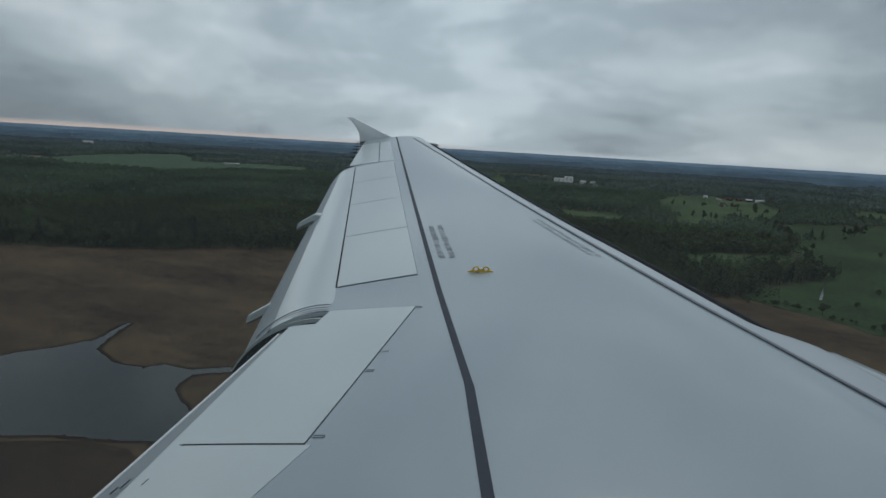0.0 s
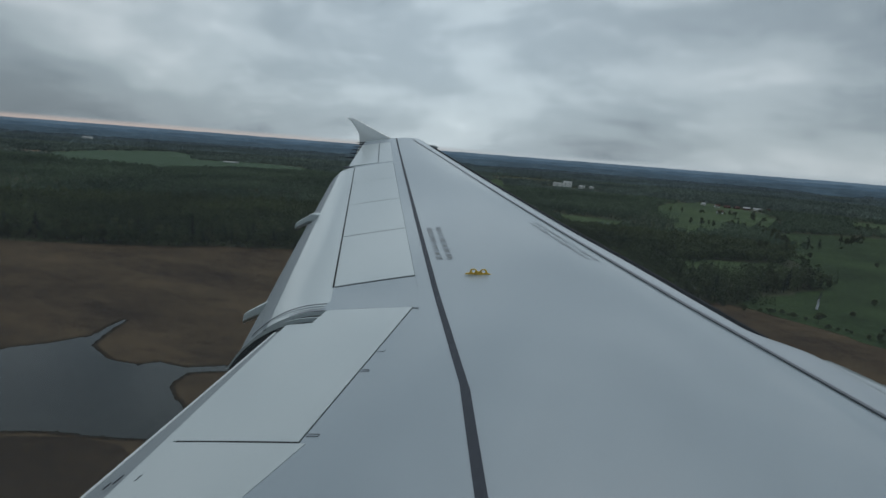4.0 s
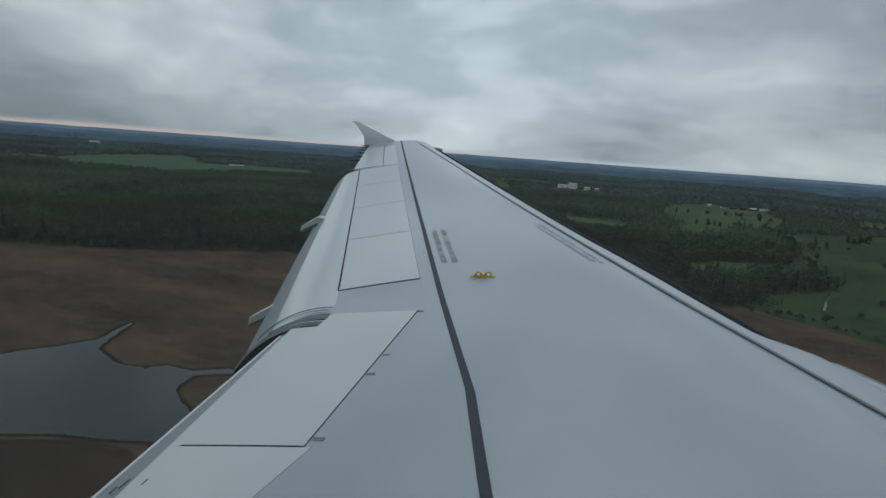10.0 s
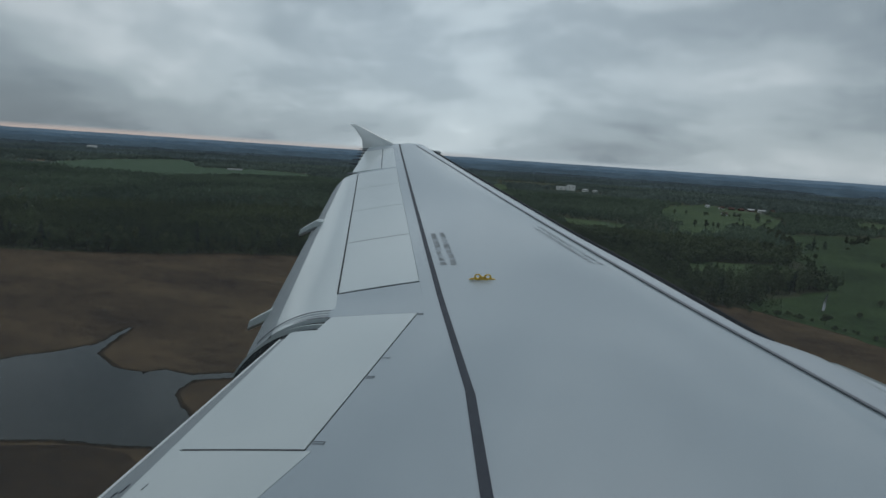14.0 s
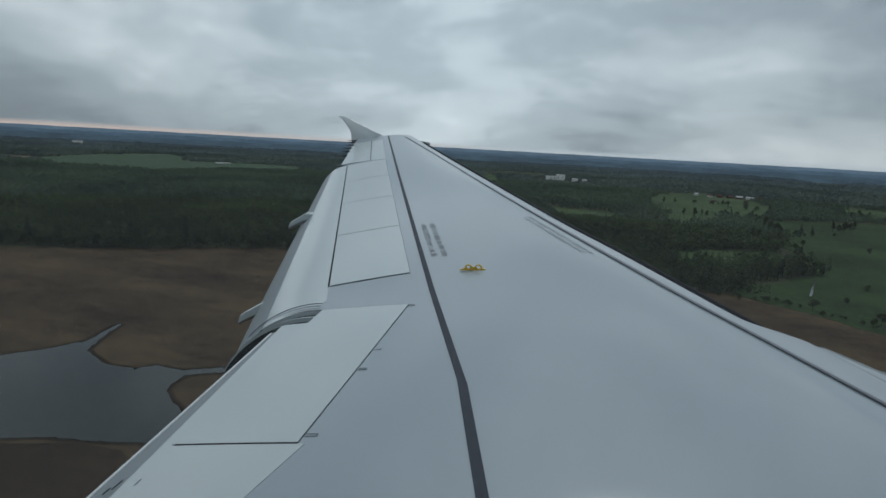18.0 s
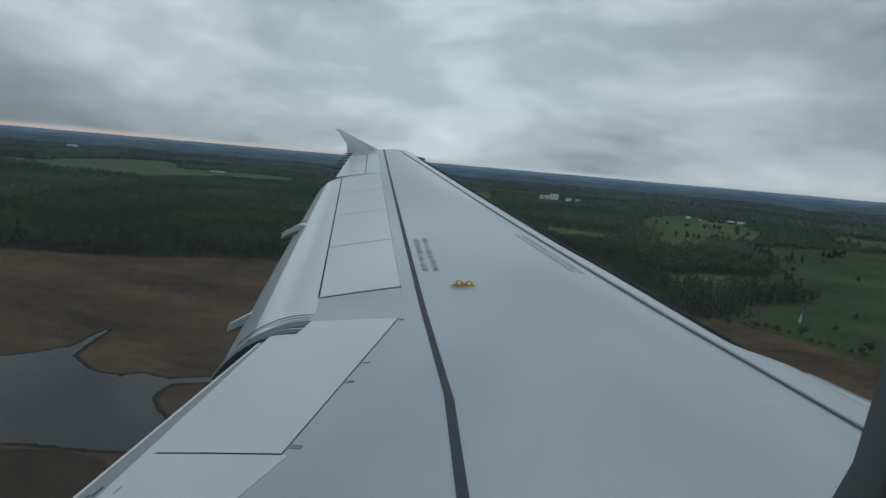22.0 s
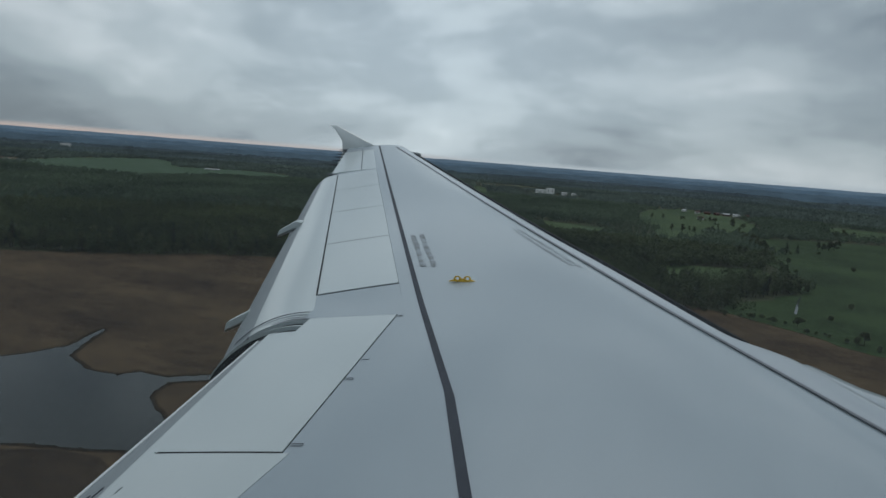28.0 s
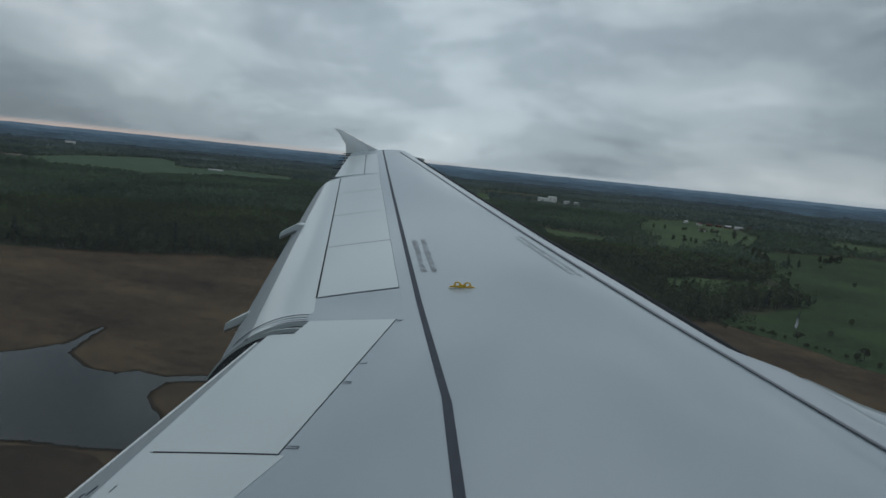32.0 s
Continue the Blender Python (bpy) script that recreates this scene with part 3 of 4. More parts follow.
# fuselage side with the cabin window that the view goes through
def build_fuselage():
    cz, r = 1.0, 1.90
    ex, ez = -3.298, 1.7475
    wx, wz, hw, hh = ex - 0.047, ez - 0.03, 0.22, 0.17
    angs = [radians(-100 + 290 * i / 58) for i in range(59)]
    xs = [-9.0, -6.0, wx - hw - 0.02, wx + hw + 0.02, 0.0, 4.0]
    bm = bmesh.new()

    def ring(rad, x):
        return [bm.verts.new((x, rad * math.cos(a), cz + rad * math.sin(a))) for a in angs]
    lo, hi = math.asin((wz - hh - 0.02 - cz) / r), math.asin((wz + hh + 0.02 - cz) / r)
    for rad in (r, r - 0.10):
        pr = None
        for i, x in enumerate(xs):
            cur = ring(rad, x)
            if pr:
                for k in range(len(angs) - 1):
                    mid = (angs[k] + angs[k + 1]) / 2
                    if i == 3 and lo - 0.05 < mid < hi + 0.05:
                        continue
                    bm.faces.new((pr[k], cur[k], cur[k + 1], pr[k + 1]))
            pr = cur
    from_bm("fuselage_shell", bm, SHELL_DARK, airliner, "unseen fuselage skin and cabin lining, dark to dim the wing", 40)


build_fuselage()


# cabin window surround: a rounded reveal through the wall
def rounded(cx, cz, hw, hh, r, n=8):
    pts = []
    for qx, qz, a0 in ((1, 1, 0), (-1, 1, 90), (-1, -1, 180), (1, -1, 270)):
        for i in range(n + 1):
            a = radians(a0 + 90 * i / n)
            pts.append((cx + qx * (hw - r) + r * math.cos(a), cz + qz * (hh - r) + r * math.sin(a)))
    return pts


def build_window():
    steps = [(1.630, -3.34, 0.34, 0.36, 0.16), (1.628, -3.33, 0.155, 0.20, 0.11), (1.640, -3.337, 0.125, 0.185, 0.10), (1.700, WINDOW_X, WINDOW_HALF, 0.165, 0.10), (1.752, WINDOW_X - 0.026, WINDOW_HALF + 0.038, 0.169, 0.11), (1.757, WINDOW_X, 0.34, 0.36, 0.16)]
    bm = bmesh.new()
    rings = [[bm.verts.new((x, y, z)) for x, z in rounded(cx, WINDOW_Z, hw, hh, r)] for y, cx, hw, hh, r in steps]
    for a, b in zip(rings, rings[1:]):
        for k in range(len(a)):
            bm.faces.new((a[k], a[(k + 1) % len(a)], b[(k + 1) % len(a)], b[k]))
    from_bm("window_surround", bm, TRIM, airliner, "dark grey rounded cabin window surround", 50)
    o = rounded(WINDOW_X - 0.01, WINDOW_Z, WINDOW_HALF + 0.022, 0.172, 0.08)
    n = len(o)
    vs = [(x, 1.722, z) for x, z in o] + [(x, 1.726, z) for x, z in o]
    fs = [tuple(range(n)), tuple(reversed(range(n, 2 * n)))] + [(i, (i + 1) % n, n + (i + 1) % n, n + i) for i in range(n)]
    pane = part("window_pane", vs, fs, clear_pane(), airliner, "clear acrylic window pane")
    pane.visible_shadow = False


def clear_pane():
    m = bpy.data.materials.new("clear_acrylic")
    m.use_nodes = True
    nt = m.node_tree
    nt.nodes.clear()
    N, L = nt.nodes.new, nt.links.new
    out, mx, tr, gl, fr = N("ShaderNodeOutputMaterial"), N("ShaderNodeMixShader"), N("ShaderNodeBsdfTransparent"), N("ShaderNodeBsdfGlossy"), N("ShaderNodeFresnel")
    haze, veil = N("ShaderNodeMixShader"), N("ShaderNodeBsdfTranslucent")
    veil.inputs[0].default_value = (0.85, 0.95, 1.0, 1)
    haze.inputs[0].default_value = PANE_HAZE
    L(tr.outputs[0], haze.inputs[1])
    L(veil.outputs[0], haze.inputs[2])
    fr.inputs[0].default_value = 1.2
    gl.inputs["Roughness"].default_value = 0.02
    L(fr.outputs[0], mx.inputs[0])
    L(haze.outputs[0], mx.inputs[1])
    L(gl.outputs[0], mx.inputs[2])
    L(mx.outputs[0], out.inputs[0])
    return m


PANE_HAZE = 0.019
WINDOW_X, WINDOW_HALF, WINDOW_Z = -3.343, 0.1142, 1.765
build_window()

# ---- the land ----
GRASS = material("rough_grass", (0.040, 0.052, 0.030), 0.95, 0, 0.35, 0.012, 0.15, other=(0.062, 0.066, 0.038))
PASTURE = material("green_meadow", (0.040, 0.074, 0.033), 0.95, 0, 0.3, 0.012, 0.12, other=(0.066, 0.096, 0.042))
MEADOW_DARK = material("dark_green_meadow", (0.020, 0.040, 0.016), 0.95, 0, 0.3, 0.012, 0.14, other=(0.042, 0.068, 0.027))
STUBBLE = material("pale_green_crop", (0.060, 0.098, 0.060), 0.95, 0, 0.15, 0.012, 0.12)
BOG = material("brown_bog", (0.035, 0.0245, 0.019), 0.95, 0, 0.25, 0.022, 0.16, other=(0.084, 0.060, 0.036), stretch=(0.75, 1.3, 1))
PLOUGH = material("bare_soil", (0.16, 0.12, 0.09), 0.95, 0, 0.15, 0.02, 0.2)
GRAVEL = material("gravel_track", (0.17, 0.15, 0.13), 0.9, 0, 0.2, 0.05, 0.6)
POND = material("dark_pond_water", (0.012, 0.016, 0.015), 0.12, 0, 0.1, 0.02, 0.3)
BOG_NEAR = material("darker_bog", (0.026, 0.0185, 0.0145), 0.95, 0, 0.3, 0.03, 0.22, other=(0.050, 0.036, 0.024), stretch=(0.75, 1.3, 1))
SEDGE = material("dry_sedge", (0.044, 0.032, 0.022), 0.95, 0, 0.3, 0.03, 0.5, spread=0.3, other=(0.095, 0.072, 0.042), island=True)
POND.node_tree.nodes["Principled BSDF"].inputs["IOR"].default_value = 1.28
MUD = material("dark_wet_mud", (0.030, 0.024, 0.018), 0.7, 0, 0.3, 0.1, 0.8)
REED = material("dark_reeds", (0.062, 0.049, 0.036), 0.95, 0, 0.25, 0.05, 0.5, spread=0.2, island=True, crown=0.85)
# haze is mixed into these ridge and canopy colours, more with distance
HORIZON_WOOD = material("hazed_horizon_woods", (0.150, 0.220, 0.290), 1.0, 0, 0.2, 0.004, 0.03)
FAR_WOOD = material("hazed_distant_woods", (0.088, 0.142, 0.200), 1.0, 0, 0.3, 0.005, 0.03)
MID_WOOD = material("hazed_ridge_woods", (0.066, 0.106, 0.142), 1.0, 0, 0.35, 0.006, 0.04)
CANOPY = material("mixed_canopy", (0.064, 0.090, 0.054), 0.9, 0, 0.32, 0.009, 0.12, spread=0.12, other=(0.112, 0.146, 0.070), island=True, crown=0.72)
CANOPY_BELT = material("hazed_belt_canopy", (0.088, 0.134, 0.096), 0.9, 0, 0.35, 0.006, 0.06, spread=0.10, other=(0.145, 0.205, 0.130), island=True, crown=0.75)
CANOPY_MID = material("hazed_mid_canopy", (0.115, 0.162, 0.150), 0.9, 0, 0.35, 0.004, 0.03, spread=0.08, other=(0.180, 0.240, 0.200), island=True, crown=0.75)
CANOPY_FAR = material("hazed_far_canopy", (0.140, 0.198, 0.214), 0.9, 0, 0.3, 0.003, 0.02, spread=0.06, other=(0.200, 0.268, 0.268), island=True, crown=0.75)
CANOPY_HAZED = material("hazed_distant_canopy", (0.150, 0.215, 0.262), 0.9, 0, 0.25, 0.002, 0.015, spread=0.05, other=(0.200, 0.270, 0.310), island=True, crown=0.75)
SPRUCE = material("spruce_needles", (0.050, 0.067, 0.048), 0.9, 0, 0.3, 0.3, 3.0, spread=0.22, crown=0.65)
BIRCH = material("spring_leaves", (0.092, 0.118, 0.058), 0.85, 0, 0.3, 0.3, 3.0, spread=0.3, other=(0.096, 0.114, 0.060), crown=0.68)
BARK = material("bark", (0.07, 0.055, 0.045), 0.95, 0, 0.3, 1.0, 8.0)
WALL_WHITE = material("white_render", (0.75, 0.75, 0.73), 0.8, 0, 0.05, 0.3, 3.0)
WALL_RED = material("red_boards", (0.085, 0.04, 0.032), 0.8, 0, 0.15, 0.3, 4.0)
ROOF_RED = material("red_tiles", (0.105, 0.056, 0.046), 0.8, 0, 0.15, 0.3, 4.0)
ROOF_GREY = material("grey_sheet_roof", (0.42, 0.43, 0.44), 0.6, 0, 0.1, 0.3, 3.0)
ROOF_PALE = material("pale_sheet_roof", (0.62, 0.64, 0.65), 0.6, 0, 0.1, 0.3, 3.0)
GLASS_DARK = material("dark_glazing", (0.03, 0.035, 0.04), 0.2, 0, 0.1)

matte(GRASS, MUD, BOG_NEAR, MEADOW_DARK, PASTURE, STUBBLE, BOG, PLOUGH, GRAVEL, REED, SEDGE, HORIZON_WOOD, FAR_WOOD, MID_WOOD, WALL_RED, ROOF_RED)


# the ground: one sheet to the horizon, gently uneven
def build_ground():
    n, vs, fs = 96, [], []
    rads = [0, 60, 120, 180, 240, 320, 420, 560, 740, 980, 1300, 1700, 2200, 2900, 3700, 4700, 6400]
    vs.append((0, 0, GROUND))
    for r in rads[1:]:
        for k in range(n):
            a = 2 * math.pi * k / n
            vs.append((r * math.sin(a), r * math.cos(a), GROUND))
    for k in range(n):
        fs.append((0, 1 + (k + 1) % n, 1 + k))
    for i in range(len(rads) - 2):
        o = 1 + i * n
        for k in range(n):
            fs.append((o + k, o + (k + 1) % n, o + n + (k + 1) % n, o + n + k))
    g = part("ground", vs, fs, GRASS)
    tagged(g, "dark rough grassland reaching to the horizon", "ground", kind="structure")


build_ground()


def outline(pts, step=18.0, wob=7.0, seed=0):
    """A closed wavering outline through a few corners."""
    out = []
    for (x0, y0), (x1, y1) in zip(pts, pts[1:] + pts[:1]):
        d = math.hypot(x1 - x0, y1 - y0)
        k = max(2, int(d / step))
        for i in range(k):
            u = i / k
            x, y = x0 + (x1 - x0) * u, y0 + (y1 - y0) * u
            v = noise.noise_vector(Vector((x * 0.02, y * 0.02, seed)))
            w = noise.noise_vector(Vector((x * 0.07, y * 0.07, seed + 9)))
            f = noise.noise_vector(Vector((x * 0.35, y * 0.35, seed + 4))) * (0.5 if step < 6 else 0.0)
            out.append((x + v.x * wob * 2 + (w.x + f.x) * wob, y + v.y * wob * 2 + (w.y + f.y) * wob))
    return out


def field(name, pts, mat, lift, label, category, wob=7.0, seed=0, kind="structure", step=18.0):
    o = outline(pts, step, wob, seed)
    n = len(o)
    vs = [(x, y, GROUND + lift) for x, y in o] + [(x, y, GROUND - 0.3) for x, y in o]
    fs = [tuple(range(n))] + [((i + 1) % n, i, n + i, n + (i + 1) % n) for i in range(n)]
    ob = part(name, vs, fs, mat)
    return tagged(ob, label, category, kind=kind)


def inside(x, y, poly):
    hit, j = False, len(poly) - 1
    for i in range(len(poly)):
        xi, yi = poly[i]
        xj, yj = poly[j]
        if (yi > y) != (yj > y) and x < (xj - xi) * (y - yi) / (yj - yi) + xi:
            hit = not hit
        j = i
    return hit


BOG_LAND = [(-760, 120), (-386, 326), (-331, 349), (-314, 357), (-262, 393), (-217, 417), (-120, 445), (0, 425), (70, 412), (110, 392), (135, 362), (168, 345), (340, 270), (340, -160), (-760, -160)]
POND_SHORE = [(-300, 128), (-240, 158), (-199, 166), (-195, 176), (-190, 183), (-185, 194), (-186.5, 205), (-187.6, 217), (-186, 217.5), (-181.5, 197), (-176, 186), (-160, 178), (-148, 176), (-144, 182), (-132, 180), (-120, 189), (-100, 196), (-100, 191), (-119, 184), (-129, 176), (-129, 168), (-126, 163), (-119, 156), (-104, 146), (-88, 118), (-110, 134), (-129, 130), (-149, 123), (-200, 90), (-290, 70)]
FAR_FIELD = [(-1290, 1180), (-1000, 1060), (-850, 1080), (-800, 1280), (-690, 1400), (-800, 1640), (-960, 1700), (-1130, 1560), (-1240, 1790), (-1500, 1990), (-1480, 1640)]
BARE_PATCH = [(-1480, 1250), (-1380, 1330), (-1270, 1230), (-1380, 1120)]
SMALL_FIELD = [(-326, 1757), (-344, 2080), (-255, 1760), (-225, 1300)]
STRIP = [(-75, 955), (33, 927), (28, 800), (-44, 770)]
CENTRE_FIELD = [(128, 1480), (190, 1600), (238, 1695), (333, 1423), (300, 1180), (250, 1020), (182, 985), (120, 840), (78, 870), (112, 1010), (84, 1160)]
RIGHT_FIELD = [(471, 1451), (640, 1425), (520, 1140), (424, 1200)]
BIG_FIELD = [(217, 961), (314, 1027), (560, 1127), (480, 560), (300, 300), (163, 340), (137, 351), (117, 378), (88, 415), (100, 448), (162, 516), (182, 664), (208, 790)]
GAP_FIELD = [(40, 580), (70, 594), (166, 642), (176, 560), (140, 545), (66, 505)]
HALL_YARD = [(-200, 1960), (15, 1945), (10, 1740), (-180, 1760)]
HAMLET_YARD = [(215, 1600), (390, 1590), (380, 1480), (225, 1450)]
fields = [HALL_YARD, HAMLET_YARD, BOG_LAND, FAR_FIELD, BARE_PATCH, SMALL_FIELD, STRIP, CENTRE_FIELD, RIGHT_FIELD, BIG_FIELD, GAP_FIELD]
field("bog", BOG_LAND, BOG, 0.10, "flat brown bog with dry sedge", "bog", 5, 1)
field("near_bog", [(-420, 40), (-290, 66), (-200, 86), (-149, 119), (-129, 126), (-110, 130), (-86, 112), (-40, 96), (60, 60), (60, -100), (-420, -100)], BOG_NEAR, 0.14, "darker bog on the near bank of the pond", "bog", 4, 21)
field("meadow", FAR_FIELD, STUBBLE, 0.3, "long pale green field beyond the wood", "meadow", 12, 3)
field("bare_field", BARE_PATCH, PLOUGH, 0.25, "reddish bare soil between the woods", "field", 10, 4)
field("meadow", SMALL_FIELD, PASTURE, 0.3, "far green clearing", "meadow", 10, 5)
field("meadow", STRIP, PASTURE, 0.3, "narrow green strip between woods", "meadow", 6, 6)
field("meadow", CENTRE_FIELD, PASTURE, 0.3, "bright green field below the hamlet", "meadow", 8, 7)
field("meadow", RIGHT_FIELD, PASTURE, 0.4, "far green field behind a hedge", "meadow", 10, 8)
field("meadow", BIG_FIELD, MEADOW_DARK, 0.2, "wide dark green meadow with lone bushes", "meadow", 6, 9)
field("meadow", GAP_FIELD, PASTURE, 0.2, "thin green meadow between two woods", "meadow", 5, 10)
# open water: the pond with its inlets, and ditches
def widened(pts, d):
    """The outline moved outwards by about d metres."""
    out = []
    for i, (x, y) in enumerate(pts):
        (x0, y0), (x1, y1) = pts[i - 1], pts[(i + 1) % len(pts)]
        dx, dy = x1 - x0, y1 - y0
        k = d / (math.hypot(dx, dy) or 1)
        out.append((x - dy * k, y + dx * k))
    return out


field("shore", widened(POND_SHORE, 0.7), MUD, 0.17, "dark wet mud along the pond's shore", "shore", 1.5, 11, step=2)
field("pond", POND_SHORE, POND, 0.22, "still dark pond with winding inlets and a ragged reed shore", "pond", 1.3, 11, step=2)
field("ditch", [(133.6, 432), (156, 500), (157, 499.6), (135, 431)], POND, 0.34, "straight ditch of bright water in the meadow", "ditch", 0.4, 12, step=6)
# tracks
field("track", [(300, 1100), (352, 1133), (414, 1127), (520, 1150), (520, 1144), (414, 1121), (353, 1127), (302, 1094)], GRAVEL, 0.42, "pale farm track past the hedge", "track", 0.8, 14)
field("track", [(238, 1500), (262, 1430), (255, 1350), (259, 1350), (266, 1430), (243, 1502)], GRAVEL, 0.42, "pale farm track down from the hamlet", "track", 0.8, 15)


# distant ridges, coloured with the haze in front of them
def build_ridge(name, dist, low, high, seed, mat, label):
    n, vs, fs = 1440, [], []
    for k in range(n):
        a = 2 * math.pi * k / n
        h = low + (high - low) * (0.5 + 0.5 * noise.fractal(Vector((math.cos(a) * 40, math.sin(a) * 40, seed)), 0.6, 2.1, 5))
        x, y = math.sin(a), math.cos(a)
        vs += [(x * (dist - 260), y * (dist - 260), GROUND - 1), (x * dist, y * dist, h), (x * (dist + 40), y * (dist + 40), h - 1), (x * (dist + 90), y * (dist + 90), GROUND - 1)]
    for k in range(n):
        a, b = k * 4, ((k + 1) % n) * 4
        for j in range(3):
            fs.append((a + j, b + j, b + j + 1, a + j + 1))
    tagged(part(name, vs, fs, mat, smooth=60), label, "backdrop", kind="structure")


build_ridge("backdrop", 4860, -3, 0.5, 3.0, HORIZON_WOOD, "wooded ridge along the horizon, pale blue haze in its colour")
build_ridge("backdrop", 4560, -25, -17, 5.0, FAR_WOOD, "distant wooded rise, blue haze in its colour")
build_ridge("backdrop", 4260, -44, -34, 7.0, MID_WOOD, "wooded rise beyond the far fields, haze in its colour")


# ---- woods ----
def crown_points(rng, kind, n, h, r):
    """Centres and half-sizes of leaf clumps of one crown."""
    if kind == "spruce":
        u = rng.random(n) ** 0.75
        z = h * (0.12 + 0.88 * u)
        rad = r * (1 - u) ** 0.8 * (0.45 + 0.6 * rng.random(n))
        a = rng.random(n) * 2 * np.pi
        s = 0.25 * r * (1.25 - u)
        return np.stack([rad * np.cos(a), rad * np.sin(a), z], 1), s
    k = 5
    lobes = np.stack([rng.normal(0, 0.42 * r, k), rng.normal(0, 0.42 * r, k), h * (0.30 + 0.5 * rng.random(k))], 1)
    lobes[0] = (0, 0, 0.8 * h)
    d = rng.normal(0, 1, (n, 3))
    d /= np.linalg.norm(d, axis=1)[:, None]
    p = lobes[rng.integers(0, k, n)] + d * (0.55 * r * (0.6 + 0.4 * rng.random(n)))[:, None] * (1, 1, 0.9)
    p[:, 2] = np.clip(p[:, 2], 0.05 * h, 1.02 * h)
    return p, np.full(n, 0.26 * r) * (0.6 + 0.7 * rng.random(n))


def quads(rng, c, s, h):
    """A bent leaf-clump quad at each centre c, facing out of its crown."""
    n = len(c)
    u = rng.normal(0, 1, (n, 3))
    u /= np.linalg.norm(u, axis=1)[:, None]
    w = np.cross(u, rng.normal(0, 1, (n, 3)))
    w /= np.linalg.norm(w, axis=1)[:, None] + 1e-9
    face = np.cross(u, w)
    out = c - np.array((0, 0, 0.45 * h))
    out /= np.linalg.norm(out, axis=1)[:, None] + 1e-9
    flip = np.where((face * out).sum(1) < 0, -1.0, 1.0)[:, None]
    w, face = w * flip, face * flip
    m = face * 0.35
    s = np.asarray(s)[:, None]
    j = lambda: 0.65 + 0.6 * rng.random((n, 1))
    v = np.stack([c + u * s * j() + m * s, c + w * s * j() - m * s, c - u * s * j() + m * s, c - w * s * j() - m * s], 1).reshape(-1, 3)
    return v


def quad_mesh(name, v, mat):
    v = np.asarray(v, np.float32)
    me = bpy.data.meshes.new(name)
    n = len(v) // 4
    me.vertices.add(len(v))
    me.vertices.foreach_set("co", v.ravel())
    me.loops.add(len(v))
    me.loops.foreach_set("vertex_index", np.arange(len(v), dtype=np.int32))
    me.polygons.add(n)
    me.polygons.foreach_set("loop_start", np.arange(0, len(v), 4, dtype=np.int32))
    me.update(calc_edges=True)
    me.materials.append(mat)
    return me


def trunk_mesh(rng, h, r0, limbs):
    vs, fs = [], []

    def limb(p, q, ra, rb, k=6):
        o = len(vs)
        d = (q - p).normalized()
        u = d.cross(Vector((0.3, 0.9, 0.1))).normalized()
        w = d.cross(u)
        for c, r in ((p, ra), ((p + q) / 2 + u * 0.1 * ra, (ra + rb) * 0.52), (q, rb)):
            for i in range(k):
                a = 2 * math.pi * i / k
                vs.append(c + (u * math.cos(a) + w * math.sin(a)) * r)
        for t in (0, 1):
            for i in range(k):
                a, b = o + t * k + i, o + t * k + (i + 1) % k
                fs.append((a, b, b + k, a + k))
    limb(Vector((0, 0, -0.3)), Vector((0.15, 0.1, h)), r0, r0 * 0.2)
    for i in range(limbs):
        a, z = rng.random() * 6.283, h * (0.35 + 0.5 * rng.random())
        ln = h * (0.18 + 0.14 * rng.random())
        limb(Vector((0, 0, z)), Vector((ln * math.cos(a), ln * math.sin(a), z + ln * 0.6)), r0 * 0.4, r0 * 0.1, 5)
    return vs, fs


def tree_model(name, kind, h, r, seed, mat, label, n):
    rng = np.random.default_rng(seed)
    t = tagged(new(name), label, "bush" if h < 6 else "tree", "trees by the meadows and bog")
    part("trunk", *trunk_mesh(rng, h * 0.9, 0.02 * h, 7), BARK, t, smooth=60)
    c, s = crown_points(rng, kind, n, h, r)
    crown = new("crown", quad_mesh("crown", quads(rng, c, s * 0.62, h), mat))
    crown.parent = t
    return t


MODELS = [
    tree_model("spruce_tree", "spruce", 17, 3.2, 1, SPRUCE, "tall dark spruce with drooping boughs", 420),
    tree_model("spruce_tree", "spruce", 13, 2.8, 2, SPRUCE, "dark narrow spruce at the wood's edge", 380),
    tree_model("birch_tree", "leaf", 14, 4.2, 3, BIRCH, "fresh green birch with a loose crown", 420),
    tree_model("alder_tree", "leaf", 11, 4.0, 4, BIRCH, "rounded green alder with uneven crown", 400),
    tree_model("birch_tree", "leaf", 16, 4.6, 5, BIRCH, "tall spring-green birch with open crown", 460),
    tree_model("willow_bush", "leaf", 5, 3.0, 6, BIRCH, "low green willow bush in rough grass", 220),
]
for m, x, y in zip(MODELS, (232, 247, 313, 322, 420, 262), (801, 812, 908, 916, 1163, 690)):
    m.location = (x, y, GROUND)


def put(k, x, y, rnd, lo=0.8, hi=1.2):
    s = rnd.uniform(lo, hi)
    ob = copy_thing(MODELS[k], pose(x, y, GROUND, 0, 0, rnd.uniform(0, 360)))
    ob.scale = (s, s, s * rnd.uniform(0.9, 1.12))


rnd = random.Random(21)


